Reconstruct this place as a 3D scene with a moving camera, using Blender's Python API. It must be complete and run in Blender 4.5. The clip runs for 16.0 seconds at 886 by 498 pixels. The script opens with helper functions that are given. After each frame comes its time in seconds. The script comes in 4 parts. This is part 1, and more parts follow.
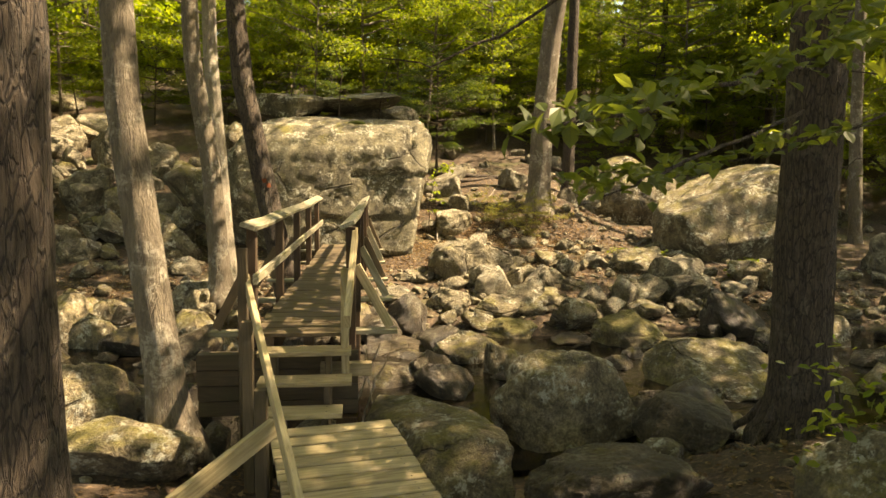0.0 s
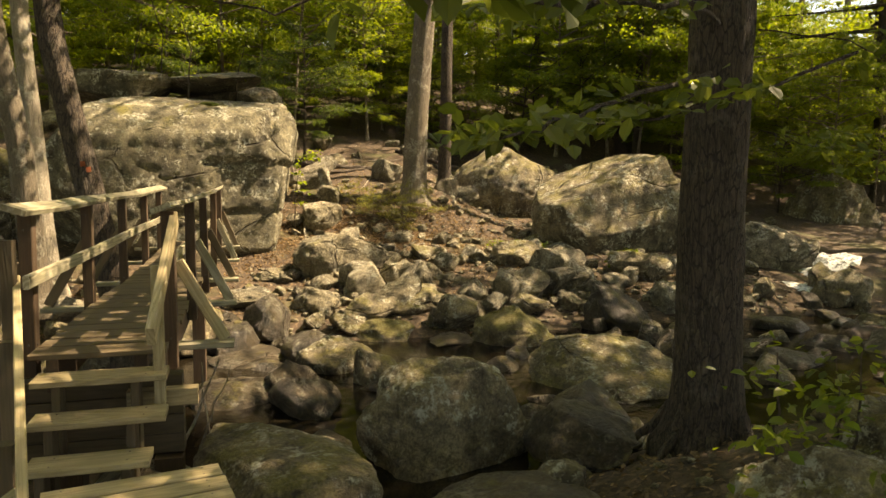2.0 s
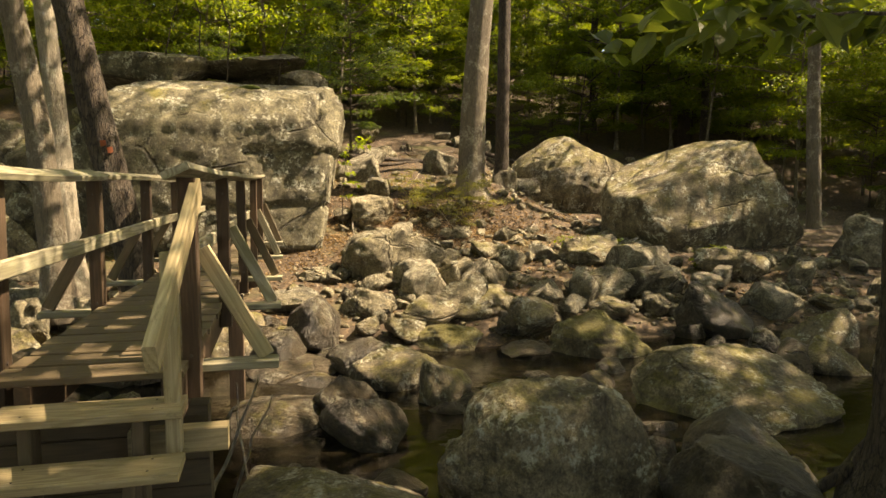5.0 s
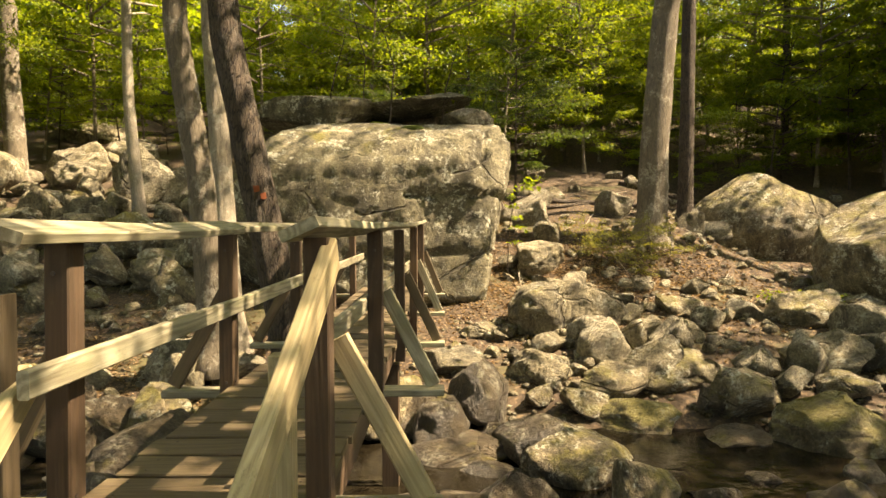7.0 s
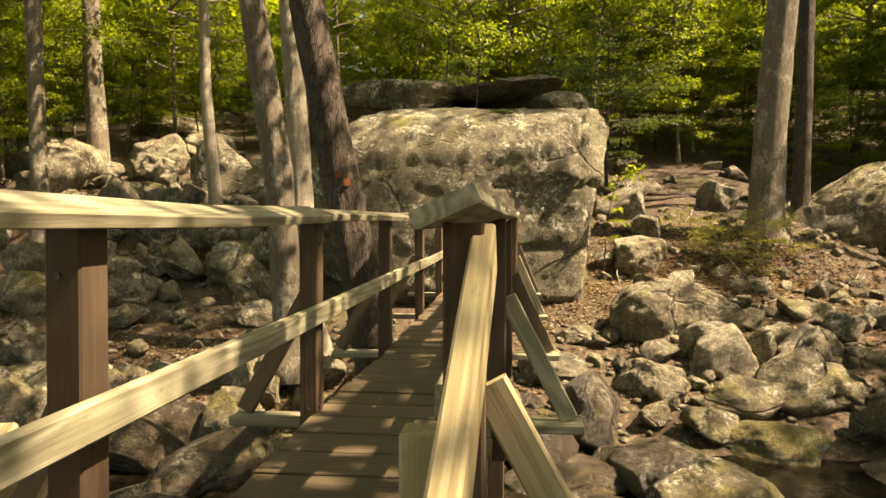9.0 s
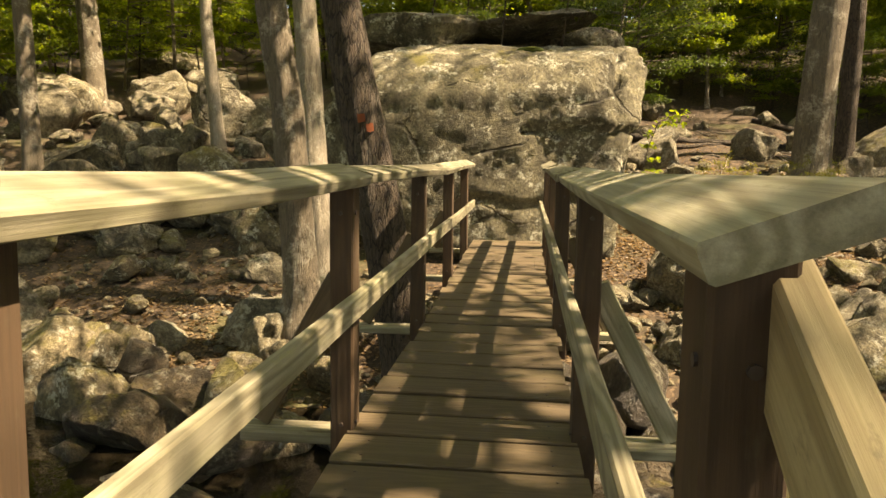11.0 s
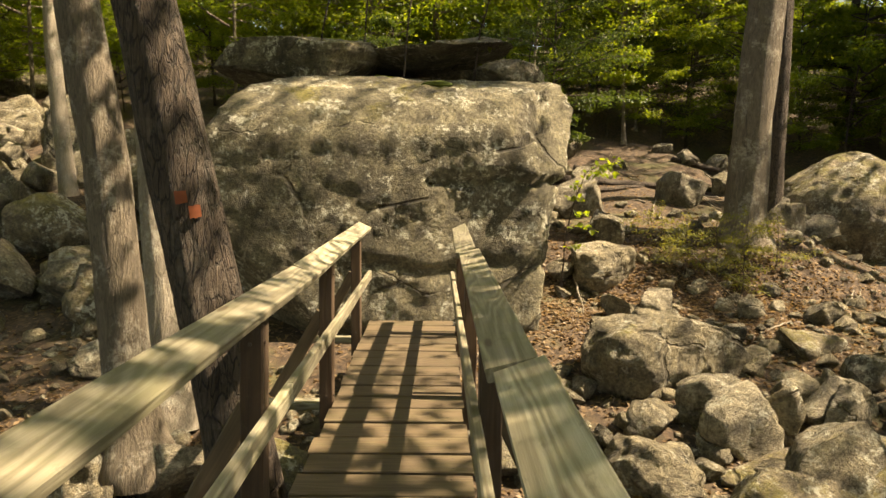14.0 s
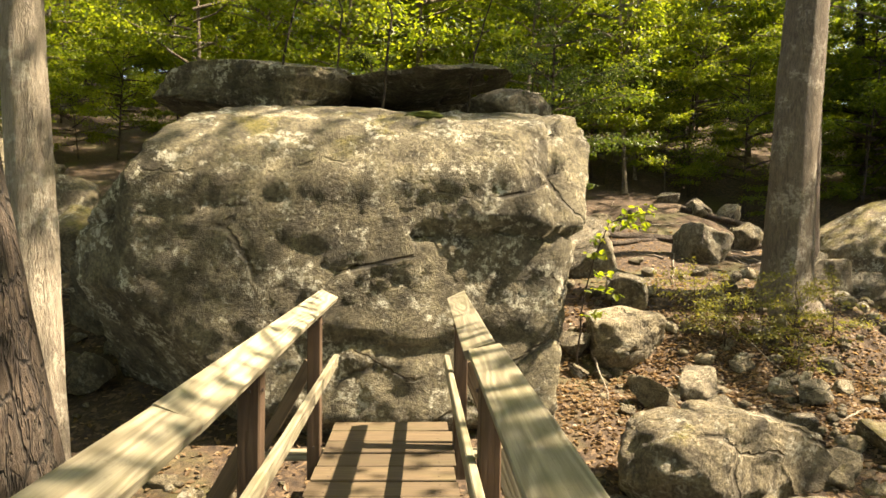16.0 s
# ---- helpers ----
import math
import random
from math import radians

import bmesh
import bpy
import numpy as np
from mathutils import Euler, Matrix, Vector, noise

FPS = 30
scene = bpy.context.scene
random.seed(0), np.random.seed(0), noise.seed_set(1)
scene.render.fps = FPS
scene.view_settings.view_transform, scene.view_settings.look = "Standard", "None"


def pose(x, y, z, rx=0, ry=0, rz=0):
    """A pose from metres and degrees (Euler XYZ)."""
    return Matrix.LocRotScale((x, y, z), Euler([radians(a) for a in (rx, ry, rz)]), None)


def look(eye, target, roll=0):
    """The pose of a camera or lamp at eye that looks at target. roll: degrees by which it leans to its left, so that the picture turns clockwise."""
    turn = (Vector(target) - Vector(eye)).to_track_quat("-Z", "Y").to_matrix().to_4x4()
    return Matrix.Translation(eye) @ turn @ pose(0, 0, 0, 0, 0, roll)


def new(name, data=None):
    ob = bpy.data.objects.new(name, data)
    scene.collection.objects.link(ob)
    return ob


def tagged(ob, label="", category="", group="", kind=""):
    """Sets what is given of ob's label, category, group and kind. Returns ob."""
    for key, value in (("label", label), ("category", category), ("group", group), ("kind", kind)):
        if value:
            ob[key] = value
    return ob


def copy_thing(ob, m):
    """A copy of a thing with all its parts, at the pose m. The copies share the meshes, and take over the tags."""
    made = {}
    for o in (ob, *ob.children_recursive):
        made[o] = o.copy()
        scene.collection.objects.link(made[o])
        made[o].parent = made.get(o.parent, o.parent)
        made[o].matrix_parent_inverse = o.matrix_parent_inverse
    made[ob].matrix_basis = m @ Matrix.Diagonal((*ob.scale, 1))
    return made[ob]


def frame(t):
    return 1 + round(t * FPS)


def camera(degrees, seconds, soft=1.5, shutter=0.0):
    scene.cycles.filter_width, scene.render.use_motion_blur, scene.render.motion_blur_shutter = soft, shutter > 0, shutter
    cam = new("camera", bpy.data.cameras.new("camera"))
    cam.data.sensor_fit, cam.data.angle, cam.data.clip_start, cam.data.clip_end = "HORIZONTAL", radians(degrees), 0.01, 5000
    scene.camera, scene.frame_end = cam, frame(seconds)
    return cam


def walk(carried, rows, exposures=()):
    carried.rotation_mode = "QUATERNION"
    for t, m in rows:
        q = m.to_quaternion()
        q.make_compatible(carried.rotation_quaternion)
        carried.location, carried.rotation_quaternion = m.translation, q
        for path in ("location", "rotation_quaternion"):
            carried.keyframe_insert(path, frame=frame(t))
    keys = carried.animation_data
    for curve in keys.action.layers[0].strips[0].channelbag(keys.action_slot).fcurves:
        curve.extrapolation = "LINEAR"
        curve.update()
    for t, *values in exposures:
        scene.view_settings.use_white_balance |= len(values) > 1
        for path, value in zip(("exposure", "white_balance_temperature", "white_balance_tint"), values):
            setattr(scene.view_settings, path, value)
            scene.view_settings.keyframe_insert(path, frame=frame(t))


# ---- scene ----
cam = camera(64.5, 16.0)
EXPOSURE, TINT = 2.34, 15
STOPS = [(0.0, 0.05, 10200), (1.0, -0.12, 10200), (3.0, -0.25, 9900), (5.5, -0.10, 9500), (7.0, 0.12, 9600), (9.5, -0.14, 9900), (12.0, -0.22, 9700), (13.0, -0.60, 9500), (14.5, -0.06, 8900), (16.0, 0.13, 8500)]
PATH = [
    (0, (0.575, -1.075, 2.024), (0.779, 0.906, 1.845), 0.48),
    (0.5, (0.745, -0.858, 1.988), (1.056, 1.110, 1.808), 0.41),
    (1, (0.807, -0.637, 1.985), (1.315, 1.289, 1.803), 0.37),
    (1.5, (0.876, -0.228, 1.912), (1.409, 1.691, 1.730), 0.21),
    (2, (0.920, 0.132, 1.833), (1.461, 2.049, 1.652), 0.32),
    (2.5, (0.956, 0.375, 1.808), (1.494, 2.293, 1.629), 0.21),
    (3, (1.103, 0.653, 1.748), (1.629, 2.574, 1.566), 0.10),
    (3.2, (1.165, 0.752, 1.712), (1.684, 2.675, 1.535), 0.09),
    (5.3, (0.865, 1.886, 1.58), (1.249, 3.841, 1.409), -0.2),
    (5.5, (0.943, 2.017, 1.579), (1.212, 3.991, 1.407), -0.2),
    (6, (0.904, 2.331, 1.543), (1.111, 4.313, 1.368), -0.1),
    (6.5, (0.841, 2.689, 1.669), (0.968, 4.678, 1.506), -0.1),
    (7, (0.838, 3.02, 1.664), (0.83, 5.019, 1.608), -0.2),
    (7.5, (0.734, 3.291, 1.656), (0.596, 5.286, 1.605), -0.0),
    (8, (0.608, 3.464, 1.674), (0.422, 5.455, 1.63), -0.2),
    (8.5, (0.582, 3.734, 1.642), (0.383, 5.723, 1.588), -0.1),
    (9, (0.497, 3.97, 1.633), (0.291, 5.958, 1.563), 0.1),
    (9.5, (0.305, 4.148, 1.668), (0.102, 6.135, 1.57), -0.0),
    (9.7, (0.254, 4.222, 1.677), (0.052, 6.208, 1.55), 0.2),
    (11.8, (0.149, 5.188, 1.803), (-0.059, 7.162, 1.558), 1.0),
    (12, (0.15, 5.32, 1.845), (-0.04, 7.296, 1.599), 0.9),
    (12.5, (0.146, 5.544, 1.977), (-0.009, 7.523, 1.736), 0.8),
    (13, (0.108, 5.788, 2.138), (0.001, 7.77, 1.889), 1.0),
    (13.5, (0.13, 6.111, 2.087), (0.102, 8.099, 1.871), 0.8),
    (14, (0.182, 6.557, 2.131), (0.22, 8.549, 1.966), 0.8),
    (14.5, (0.15, 6.981, 2.144), (0.213, 8.977, 2.04), 0.6),
    (15, (0.172, 7.382, 2.121), (0.257, 9.379, 2.058), 0.6),
    (15.5, (0.182, 7.897, 2.137), (0.274, 9.895, 2.116), 0.6),
    (16, (0.135, 8.353, 2.163), (0.226, 10.351, 2.147), 0.7),
]
walk(cam, [(t, look(eye, target, roll)) for t, eye, target, roll in PATH], [(t, EXPOSURE + stop, kelvin, TINT) for t, stop, kelvin in STOPS])

# ---- world and sun ----
SUN_ELEV, SUN_AZ = 54.0, 93.0          # degrees above the horizon; compass bearing from +y towards +x
world = bpy.data.worlds.new("sky")
scene.world = world
world.use_nodes = True
wn = world.node_tree.nodes
sky = wn.new("ShaderNodeTexSky")
sky.sky_type, sky.sun_disc = "NISHITA", False
sky.sun_elevation, sky.sun_rotation = radians(SUN_ELEV), radians(SUN_AZ)
wn["Background"].inputs["Strength"].default_value = 0.10
world.node_tree.links.new(sky.outputs[0], wn["Background"].inputs["Color"])
sun = new("sun", bpy.data.lights.new("sun", "SUN"))
sun.data.energy, sun.data.angle, sun.data.color = 4.4, radians(0.53), (1.0, 0.93, 0.80)
se, sa = radians(SUN_ELEV), radians(SUN_AZ)
SUN_DIR = Vector((math.sin(sa) * math.cos(se), math.cos(sa) * math.cos(se), math.sin(se)))
sun.matrix_world = look(SUN_DIR * 60, (0, 0, 0))


# ---- materials ----
class Nodes:
    """A small builder of node materials."""

    def __init__(self, name):
        self.mat = bpy.data.materials.new(name)
        self.mat.use_nodes = True
        self.t = self.mat.node_tree
        self.bsdf = self.t.nodes["Principled BSDF"]
        self.out = self.t.nodes["Material Output"]

    def node(self, kind, **values):
        n = self.t.nodes.new("ShaderNode" + kind)
        for key, value in values.items():
            if key in n.inputs:
                n.inputs[key].default_value = value
        return n

    def link(self, a, b):
        self.t.links.new(a, b)

    def coords(self, scale=(1, 1, 1), shift=True):
        """Object coordinates, scaled, moved at random from object to object."""
        c = self.node("TexCoord")
        m = self.node("Mapping")
        m.inputs["Scale"].default_value = scale
        self.link(c.outputs["Object"], m.inputs["Vector"])
        if shift:
            i = self.node("ObjectInfo")
            x = self.node("Math")
            x.operation = "MULTIPLY"
            x.inputs[1].default_value = 37.0
            self.link(i.outputs["Random"], x.inputs[0])
            self.link(x.outputs[0], m.inputs["Location"])
        return m.outputs[0]

    def noise(self, vec, scale, detail=4, rough=0.6, distort=0.0):
        n = self.node("TexNoise", Scale=scale, Detail=detail, Roughness=rough, Distortion=distort)
        self.link(vec, n.inputs["Vector"])
        return n.outputs["Fac"]

    def voronoi(self, vec, scale, feature="F1", out="Distance"):
        n = self.node("TexVoronoi", Scale=scale)
        n.feature = feature
        self.link(vec, n.inputs["Vector"])
        return n.outputs[out]

    def ramp(self, fac, *stops):
        n = self.node("ValToRGB")
        e = n.color_ramp.elements
        while len(e) < len(stops):
            e.new(0.5)
        for el, (p, c) in zip(e, stops):
            el.position, el.color = p, (*c, 1) if len(c) == 3 else c
        self.link(fac, n.inputs[0])
        return n.outputs[0]

    def mask(self, fac, lo, hi):
        n = self.node("MapRange")
        n.interpolation_type = "SMOOTHSTEP"
        n.inputs["From Min"].default_value, n.inputs["From Max"].default_value = lo, hi
        self.link(fac, n.inputs["Value"])
        return n.outputs[0]

    def mix(self, fac, a, b, mode="MIX"):
        n = self.node("MixRGB")
        n.blend_type = mode
        for sock, v in zip(n.inputs, (fac, a, b)):
            if hasattr(v, "is_output"):
                self.link(v, sock)
            elif isinstance(v, (int, float)):
                sock.default_value = v
            else:
                sock.default_value = (*v, 1)
        return n.outputs[0]

    def math(self, op, a, b=0.5):
        n = self.node("Math")
        n.operation = op
        for sock, v in zip(n.inputs, (a, b)):
            if hasattr(v, "is_output"):
                self.link(v, sock)
            else:
                sock.default_value = v
        return n.outputs[0]

    def bump(self, height, strength, distance):
        n = self.node("Bump", Strength=strength, Distance=distance)
        self.link(height, n.inputs["Height"])
        self.link(n.outputs[0], self.bsdf.inputs["Normal"])

    def done(self, colour, rough):
        self.link(colour, self.bsdf.inputs["Base Color"])
        if hasattr(rough, "is_output"):
            self.link(rough, self.bsdf.inputs["Roughness"])
        else:
            self.bsdf.inputs["Roughness"].default_value = rough
        return self.mat


def up_mask(m, lo, hi):
    g = m.node("NewGeometry")
    s = m.node("SeparateXYZ")
    m.link(g.outputs["Normal"], s.inputs[0])
    return m.mask(s.outputs["Z"], lo, hi)


def rock_material(name, dark, light, moss, wet=0.0, lichen=1.0, lumpy=1.2, depth=0.11, stains=0.72):
    m = Nodes(name)
    v = m.coords()
    big = m.noise(v, 0.9, 5, 0.65, 0.5)
    mid = m.noise(v, 5, 7, 0.72, 0.3)
    grit = m.noise(v, 28, 5, 0.75)
    fine = m.noise(v, 110, 2, 0.7)
    col = m.ramp(big, (0.30, dark), (0.70, light))
    col = m.mix(0.75, col, m.ramp(mid, (0.34, (0.10, 0.09, 0.075)), (0.66, (0.95, 0.93, 0.85))), "OVERLAY")
    col = m.mix(0.55, col, m.ramp(grit, (0.38, (0.12, 0.12, 0.12)), (0.62, (0.85, 0.85, 0.85))), "OVERLAY")
    col = m.mix(m.math("MULTIPLY", m.mask(fine, 0.58, 0.70), 0.6), col, (0.035, 0.03, 0.025))
    stain = m.noise(m.coords((1.3, 1.3, 0.45)), 1.6, 6, 0.7, 0.4)
    col = m.mix(m.math("MULTIPLY", m.mask(stain, 0.50, 0.63), stains), col, tuple(c * 0.45 for c in dark))
    lich = m.math("MULTIPLY", m.mask(m.noise(v, 2.6, 7, 0.78), 0.50, 0.60), m.mask(m.noise(v, 16, 4, 0.7), 0.45, 0.58))
    col = m.mix(m.math("MULTIPLY", lich, 0.75 * lichen), col, (0.46, 0.45, 0.36))
    ms = m.math("MULTIPLY", up_mask(m, 0.1, 0.85), m.mask(m.noise(v, 2.1, 6, 0.75), 0.64 - moss, 0.76 - moss * 0.6))
    col = m.mix(m.math("MULTIPLY", ms, 0.75), col, m.ramp(grit, (0.3, (0.07, 0.065, 0.012)), (0.7, (0.25, 0.215, 0.035))))
    bent = m.mix(0.22, m.coords((0.55, 0.55, 1.0)), m.noise(v, 1.6, 4, 0.65))
    gap = m.mask(m.voronoi(bent, 1.25, "DISTANCE_TO_EDGE"), 0.020, 0.004)
    gap = m.math("MULTIPLY", gap, m.mask(m.noise(v, 1.1, 3), 0.48, 0.60))
    col = m.mix(m.math("MULTIPLY", gap, 0.5), col, (0.018, 0.015, 0.011))
    h = m.math("ADD", m.math("SUBTRACT", m.math("MULTIPLY", mid, lumpy), m.math("MULTIPLY", gap, 0.8)), m.math("ADD", m.math("MULTIPLY", grit, 0.55), m.math("MULTIPLY", fine, 0.12)))
    m.bump(h, 1.0, depth)
    return m.done(col, 0.88 - 0.5 * wet)


ROCK = rock_material("bank_stone", (0.105, 0.090, 0.058), (0.25, 0.22, 0.155), 0.07)
ROCK_MOSSY = rock_material("mossy_stone", (0.082, 0.066, 0.042), (0.255, 0.215, 0.145), 0.22, 0.15, 1.7)
ROCK_YELLOW = rock_material("yellow_moss_stone", (0.070, 0.055, 0.036), (0.23, 0.19, 0.13), 0.42, 0.3, 1.2)
ROCK_WET = rock_material("stream_stone", (0.030, 0.023, 0.015), (0.100, 0.078, 0.052), 0.10, 0.85, 0.5)
ROCK_PALE = rock_material("pale_granite", (0.108, 0.095, 0.067), (0.275, 0.247, 0.188), 0.04)
ROCK_GREAT = rock_material("weathered_granite", (0.052, 0.046, 0.029), (0.198, 0.180, 0.126), 0.12, 0.0, 1.35, 0.22, 0.07, 0.4)


def soil_material():
    m = Nodes("leaf_litter_soil")
    v = m.coords(shift=False)
    leaf = m.voronoi(m.mix(0.06, v, m.noise(v, 22, 3)), 27, out="Color")
    big = m.noise(v, 0.7, 5, 0.6)
    fine = m.noise(v, 30, 4, 0.7)
    col = m.ramp(m.noise(v, 9, 4, 0.7), (0.3, (0.016, 0.010, 0.006)), (0.7, (0.066, 0.043, 0.025)))
    tone = m.node("SeparateColor")
    m.link(leaf, tone.inputs[0])
    col = m.mix(m.mask(tone.outputs[0], 0.45, 0.8), col, m.ramp(tone.outputs[1], (0.0, (0.048, 0.030, 0.017)), (1.0, (0.135, 0.090, 0.053))))
    col = m.mix(m.mask(big, 0.52, 0.66), col, m.ramp(fine, (0.3, (0.035, 0.032, 0.014)), (0.7, (0.11, 0.10, 0.04))))
    m.bump(m.math("ADD", fine, tone.outputs[2]), 0.7, 0.03)
    return m.done(col, 0.95)


SOIL = soil_material()


def wood_material(name, dark, light, stain, rings=0.5, fade=0.5):
    """Boards whose length runs along their own x axis."""
    m = Nodes(name)
    v = m.coords((0.55, 5.0, 5.0))
    warp = m.noise(v, 1.1, 2, 0.5)
    ring = m.math("FRACT", m.math("MULTIPLY", warp, 12.0))
    ring = m.mask(m.math("ABSOLUTE", m.math("SUBTRACT", ring, 0.5)), 0.05, 0.42)
    streak = m.noise(m.coords((2.2, 110.0, 110.0)), 1.0, 5, 0.75)
    col = m.mix(m.math("MULTIPLY", ring, rings), light, dark)
    col = m.mix(0.42, col, m.ramp(streak, (0.30, (0.20, 0.18, 0.15)), (0.70, (0.82, 0.81, 0.78))), "OVERLAY")
    blot = m.noise(m.coords((1.2, 3.0, 3.0)), 1.6, 6, 0.7)
    col = m.mix(m.math("MULTIPLY", m.mask(blot, 0.46, 0.66), fade), col, stain)
    knots = m.voronoi(m.coords((1.3, 6.0, 6.0)), 1.0)
    col = m.mix(m.math("MULTIPLY", m.mask(knots, 0.10, 0.05), 0.7), col, (0.07, 0.04, 0.02))
    i = m.node("ObjectInfo")
    col = m.mix(0.5, col, m.ramp(i.outputs["Random"], (0.0, (0.30, 0.28, 0.25)), (1.0, (0.66, 0.65, 0.62))), "OVERLAY")
    dirt = m.noise(m.coords((4, 9, 9)), 3.0, 5, 0.75)
    col = m.mix(m.math("MULTIPLY", m.mask(dirt, 0.55, 0.72), 0.45), col, (0.075, 0.06, 0.035))
    m.bump(m.math("ADD", streak, m.math("MULTIPLY", ring, 0.6)), 0.4, 0.003)
    return m.done(col, 0.8)


WOOD_CAP = wood_material("weathered_rail_wood", (0.130, 0.114, 0.075), (0.270, 0.254, 0.192), (0.172, 0.174, 0.092), 0.7, 0.5)
WOOD_DECK = wood_material("worn_deck_wood", (0.048, 0.034, 0.020), (0.092, 0.067, 0.039), (0.080, 0.070, 0.030), 0.4, 0.4)
WOOD_POST = wood_material("stained_post_wood", (0.030, 0.017, 0.009), (0.064, 0.037, 0.020), (0.040, 0.027, 0.014), 0.4)
WOOD_NEW = wood_material("yellow_stair_lumber", (0.205, 0.160, 0.090), (0.33, 0.275, 0.168), (0.22, 0.19, 0.10), 0.6)


def bark_material(name, dark, light, stretch=5.0, lichen=0.3, furrow=1.0):
    m = Nodes(name)
    v = m.coords((1, 1, 1.0 / stretch))
    ridge = m.noise(v, 30, 6, 0.75, 1.2)
    deep = m.noise(v, 14, 4, 0.6, 1.6)
    w = m.coords()
    patch = m.noise(w, 2.6, 6, 0.72, 0.3)
    spot = m.noise(w, 17, 5, 0.75)
    col = m.ramp(ridge, (0.34, dark), (0.66, light))
    bent = m.mix(0.10, m.coords((1, 1, 2.2 / stretch)), m.noise(v, 9, 4, 0.7))
    plate = m.voronoi(bent, 24, "DISTANCE_TO_EDGE")
    gap = m.math("MAXIMUM", m.math("MULTIPLY", m.mask(plate, 0.09, 0.01), 1.0 if furrow > 0.9 else 0.12), m.math("MULTIPLY", m.mask(m.math("ABSOLUTE", m.math("SUBTRACT", deep, 0.5)), 0.03, 0.0), 0.5))
    col = m.mix(m.math("MULTIPLY", gap, 0.8 * furrow), col, tuple(c * 0.3 for c in dark))
    col = m.mix(m.math("MULTIPLY", m.math("MULTIPLY", m.mask(patch, 0.50, 0.60), m.mask(spot, 0.40, 0.58)), lichen), col, (0.46, 0.43, 0.35))
    h = m.math("SUBTRACT", m.math("ADD", m.math("MULTIPLY", ridge, 1.2), m.math("MULTIPLY", spot, 0.3)), m.math("MULTIPLY", gap, 1.1 * furrow))
    m.bump(h, 1.0, 0.03)
    return m.done(col, 0.92)


BARK_DARK = bark_material("furrowed_dark_bark", (0.038, 0.026, 0.018), (0.115, 0.085, 0.062), 8.0, 0.10, 1.0)
BARK_GREY = bark_material("grey_tree_bark", (0.10, 0.080, 0.058), (0.215, 0.178, 0.130), 6.0, 0.6, 0.8)
BARK_PALE = bark_material("pale_smooth_bark", (0.20, 0.17, 0.13), (0.38, 0.335, 0.265), 5.0, 0.95, 0.5)


def leaf_material(name, dark, light, glow):
    m = Nodes(name)
    g = m.node("NewGeometry")
    col = m.ramp(g.outputs["Random Per Island"], (0.0, dark), (1.0, light))
    i = m.node("ObjectInfo")
    col = m.mix(0.3, col, m.ramp(i.outputs["Random"], (0, (0.35, 0.40, 0.30)), (1, (0.62, 0.60, 0.45))), "OVERLAY")
    m.bsdf.inputs["Roughness"].default_value = 0.45
    m.bsdf.inputs["Specular IOR Level"].default_value = 0.35
    m.link(col, m.bsdf.inputs["Base Color"])
    tr = m.node("BsdfTranslucent")
    m.link(m.mix(1.0, col, glow, "MULTIPLY"), tr.inputs["Color"])
    mx = m.node("MixShader")
    mx.inputs[0].default_value = 0.5
    m.link(m.bsdf.outputs[0], mx.inputs[1])
    m.link(tr.outputs[0], mx.inputs[2])
    m.link(mx.outputs[0], m.out.inputs["Surface"])
    return m.mat


LEAF = leaf_material("summer_leaves", (0.055, 0.095, 0.014), (0.12, 0.148, 0.03), (3.5, 3.1, 1.15))
LEAF_BEECH = leaf_material("beech_leaves", (0.055, 0.078, 0.022), (0.11, 0.135, 0.045), (2.4, 2.2, 0.9))
LEAF_DARK = leaf_material("needle_foliage", (0.018, 0.036, 0.012), (0.060, 0.088, 0.021), (2.0, 1.9, 0.8))
LEAF_FERN = leaf_material("seedling_needles", (0.088, 0.098, 0.030), (0.165, 0.160, 0.058), (2.0, 1.85, 0.8))
LEAF_DRY = leaf_material("fallen_leaves", (0.10, 0.060, 0.034), (0.34, 0.245, 0.160), (1.0, 0.9, 0.7))


def plain_material(name, colour, rough):
    m = Nodes(name)
    v = m.coords()
    col = m.mix(0.5, colour, m.ramp(m.noise(v, 25, 4), (0.3, (0.3, 0.3, 0.3)), (0.7, (0.7, 0.7, 0.7))), "OVERLAY")
    return m.done(col, rough)


MOSS = plain_material("green_moss", (0.085, 0.105, 0.018), 0.95)
PAINT = plain_material("orange_blaze_paint", (0.20, 0.052, 0.018), 0.9)


def water_material():
    m = Nodes("dark_stream_water")
    v = m.coords((1, 1, 1), False)
    m.bump(m.math("ADD", m.noise(v, 7, 3), m.noise(v, 2, 2)), 0.35, 0.02)
    m.bsdf.inputs["Base Color"].default_value = (0.010, 0.008, 0.005, 1)
    m.bsdf.inputs["Roughness"].default_value = 0.04
    m.bsdf.inputs["IOR"].default_value = 1.33
    return m.mat


WATER = water_material()


def foam_material():
    m = Nodes("white_water")
    v = m.coords()
    col = m.ramp(m.noise(v, 14, 5), (0.35, (0.10, 0.10, 0.09)), (0.6, (0.75, 0.76, 0.74)))
    m.bump(m.noise(v, 18, 4), 0.6, 0.03)
    return m.done(col, 0.25)


FOAM = foam_material()


# ---- helpers of the build ----
def mesh(name, verts, faces, mat, smooth=False):
    me = bpy.data.meshes.new(name)
    me.from_pydata([tuple(v) for v in verts], [], faces)
    me.materials.append(mat)
    if smooth:
        me.polygons.foreach_set("use_smooth", [True] * len(me.polygons))
    return me


def base_of(ob):
    m = ob.matrix_basis.copy()
    while ob.parent:
        ob = ob.parent
        m = ob.matrix_basis @ m
    return m


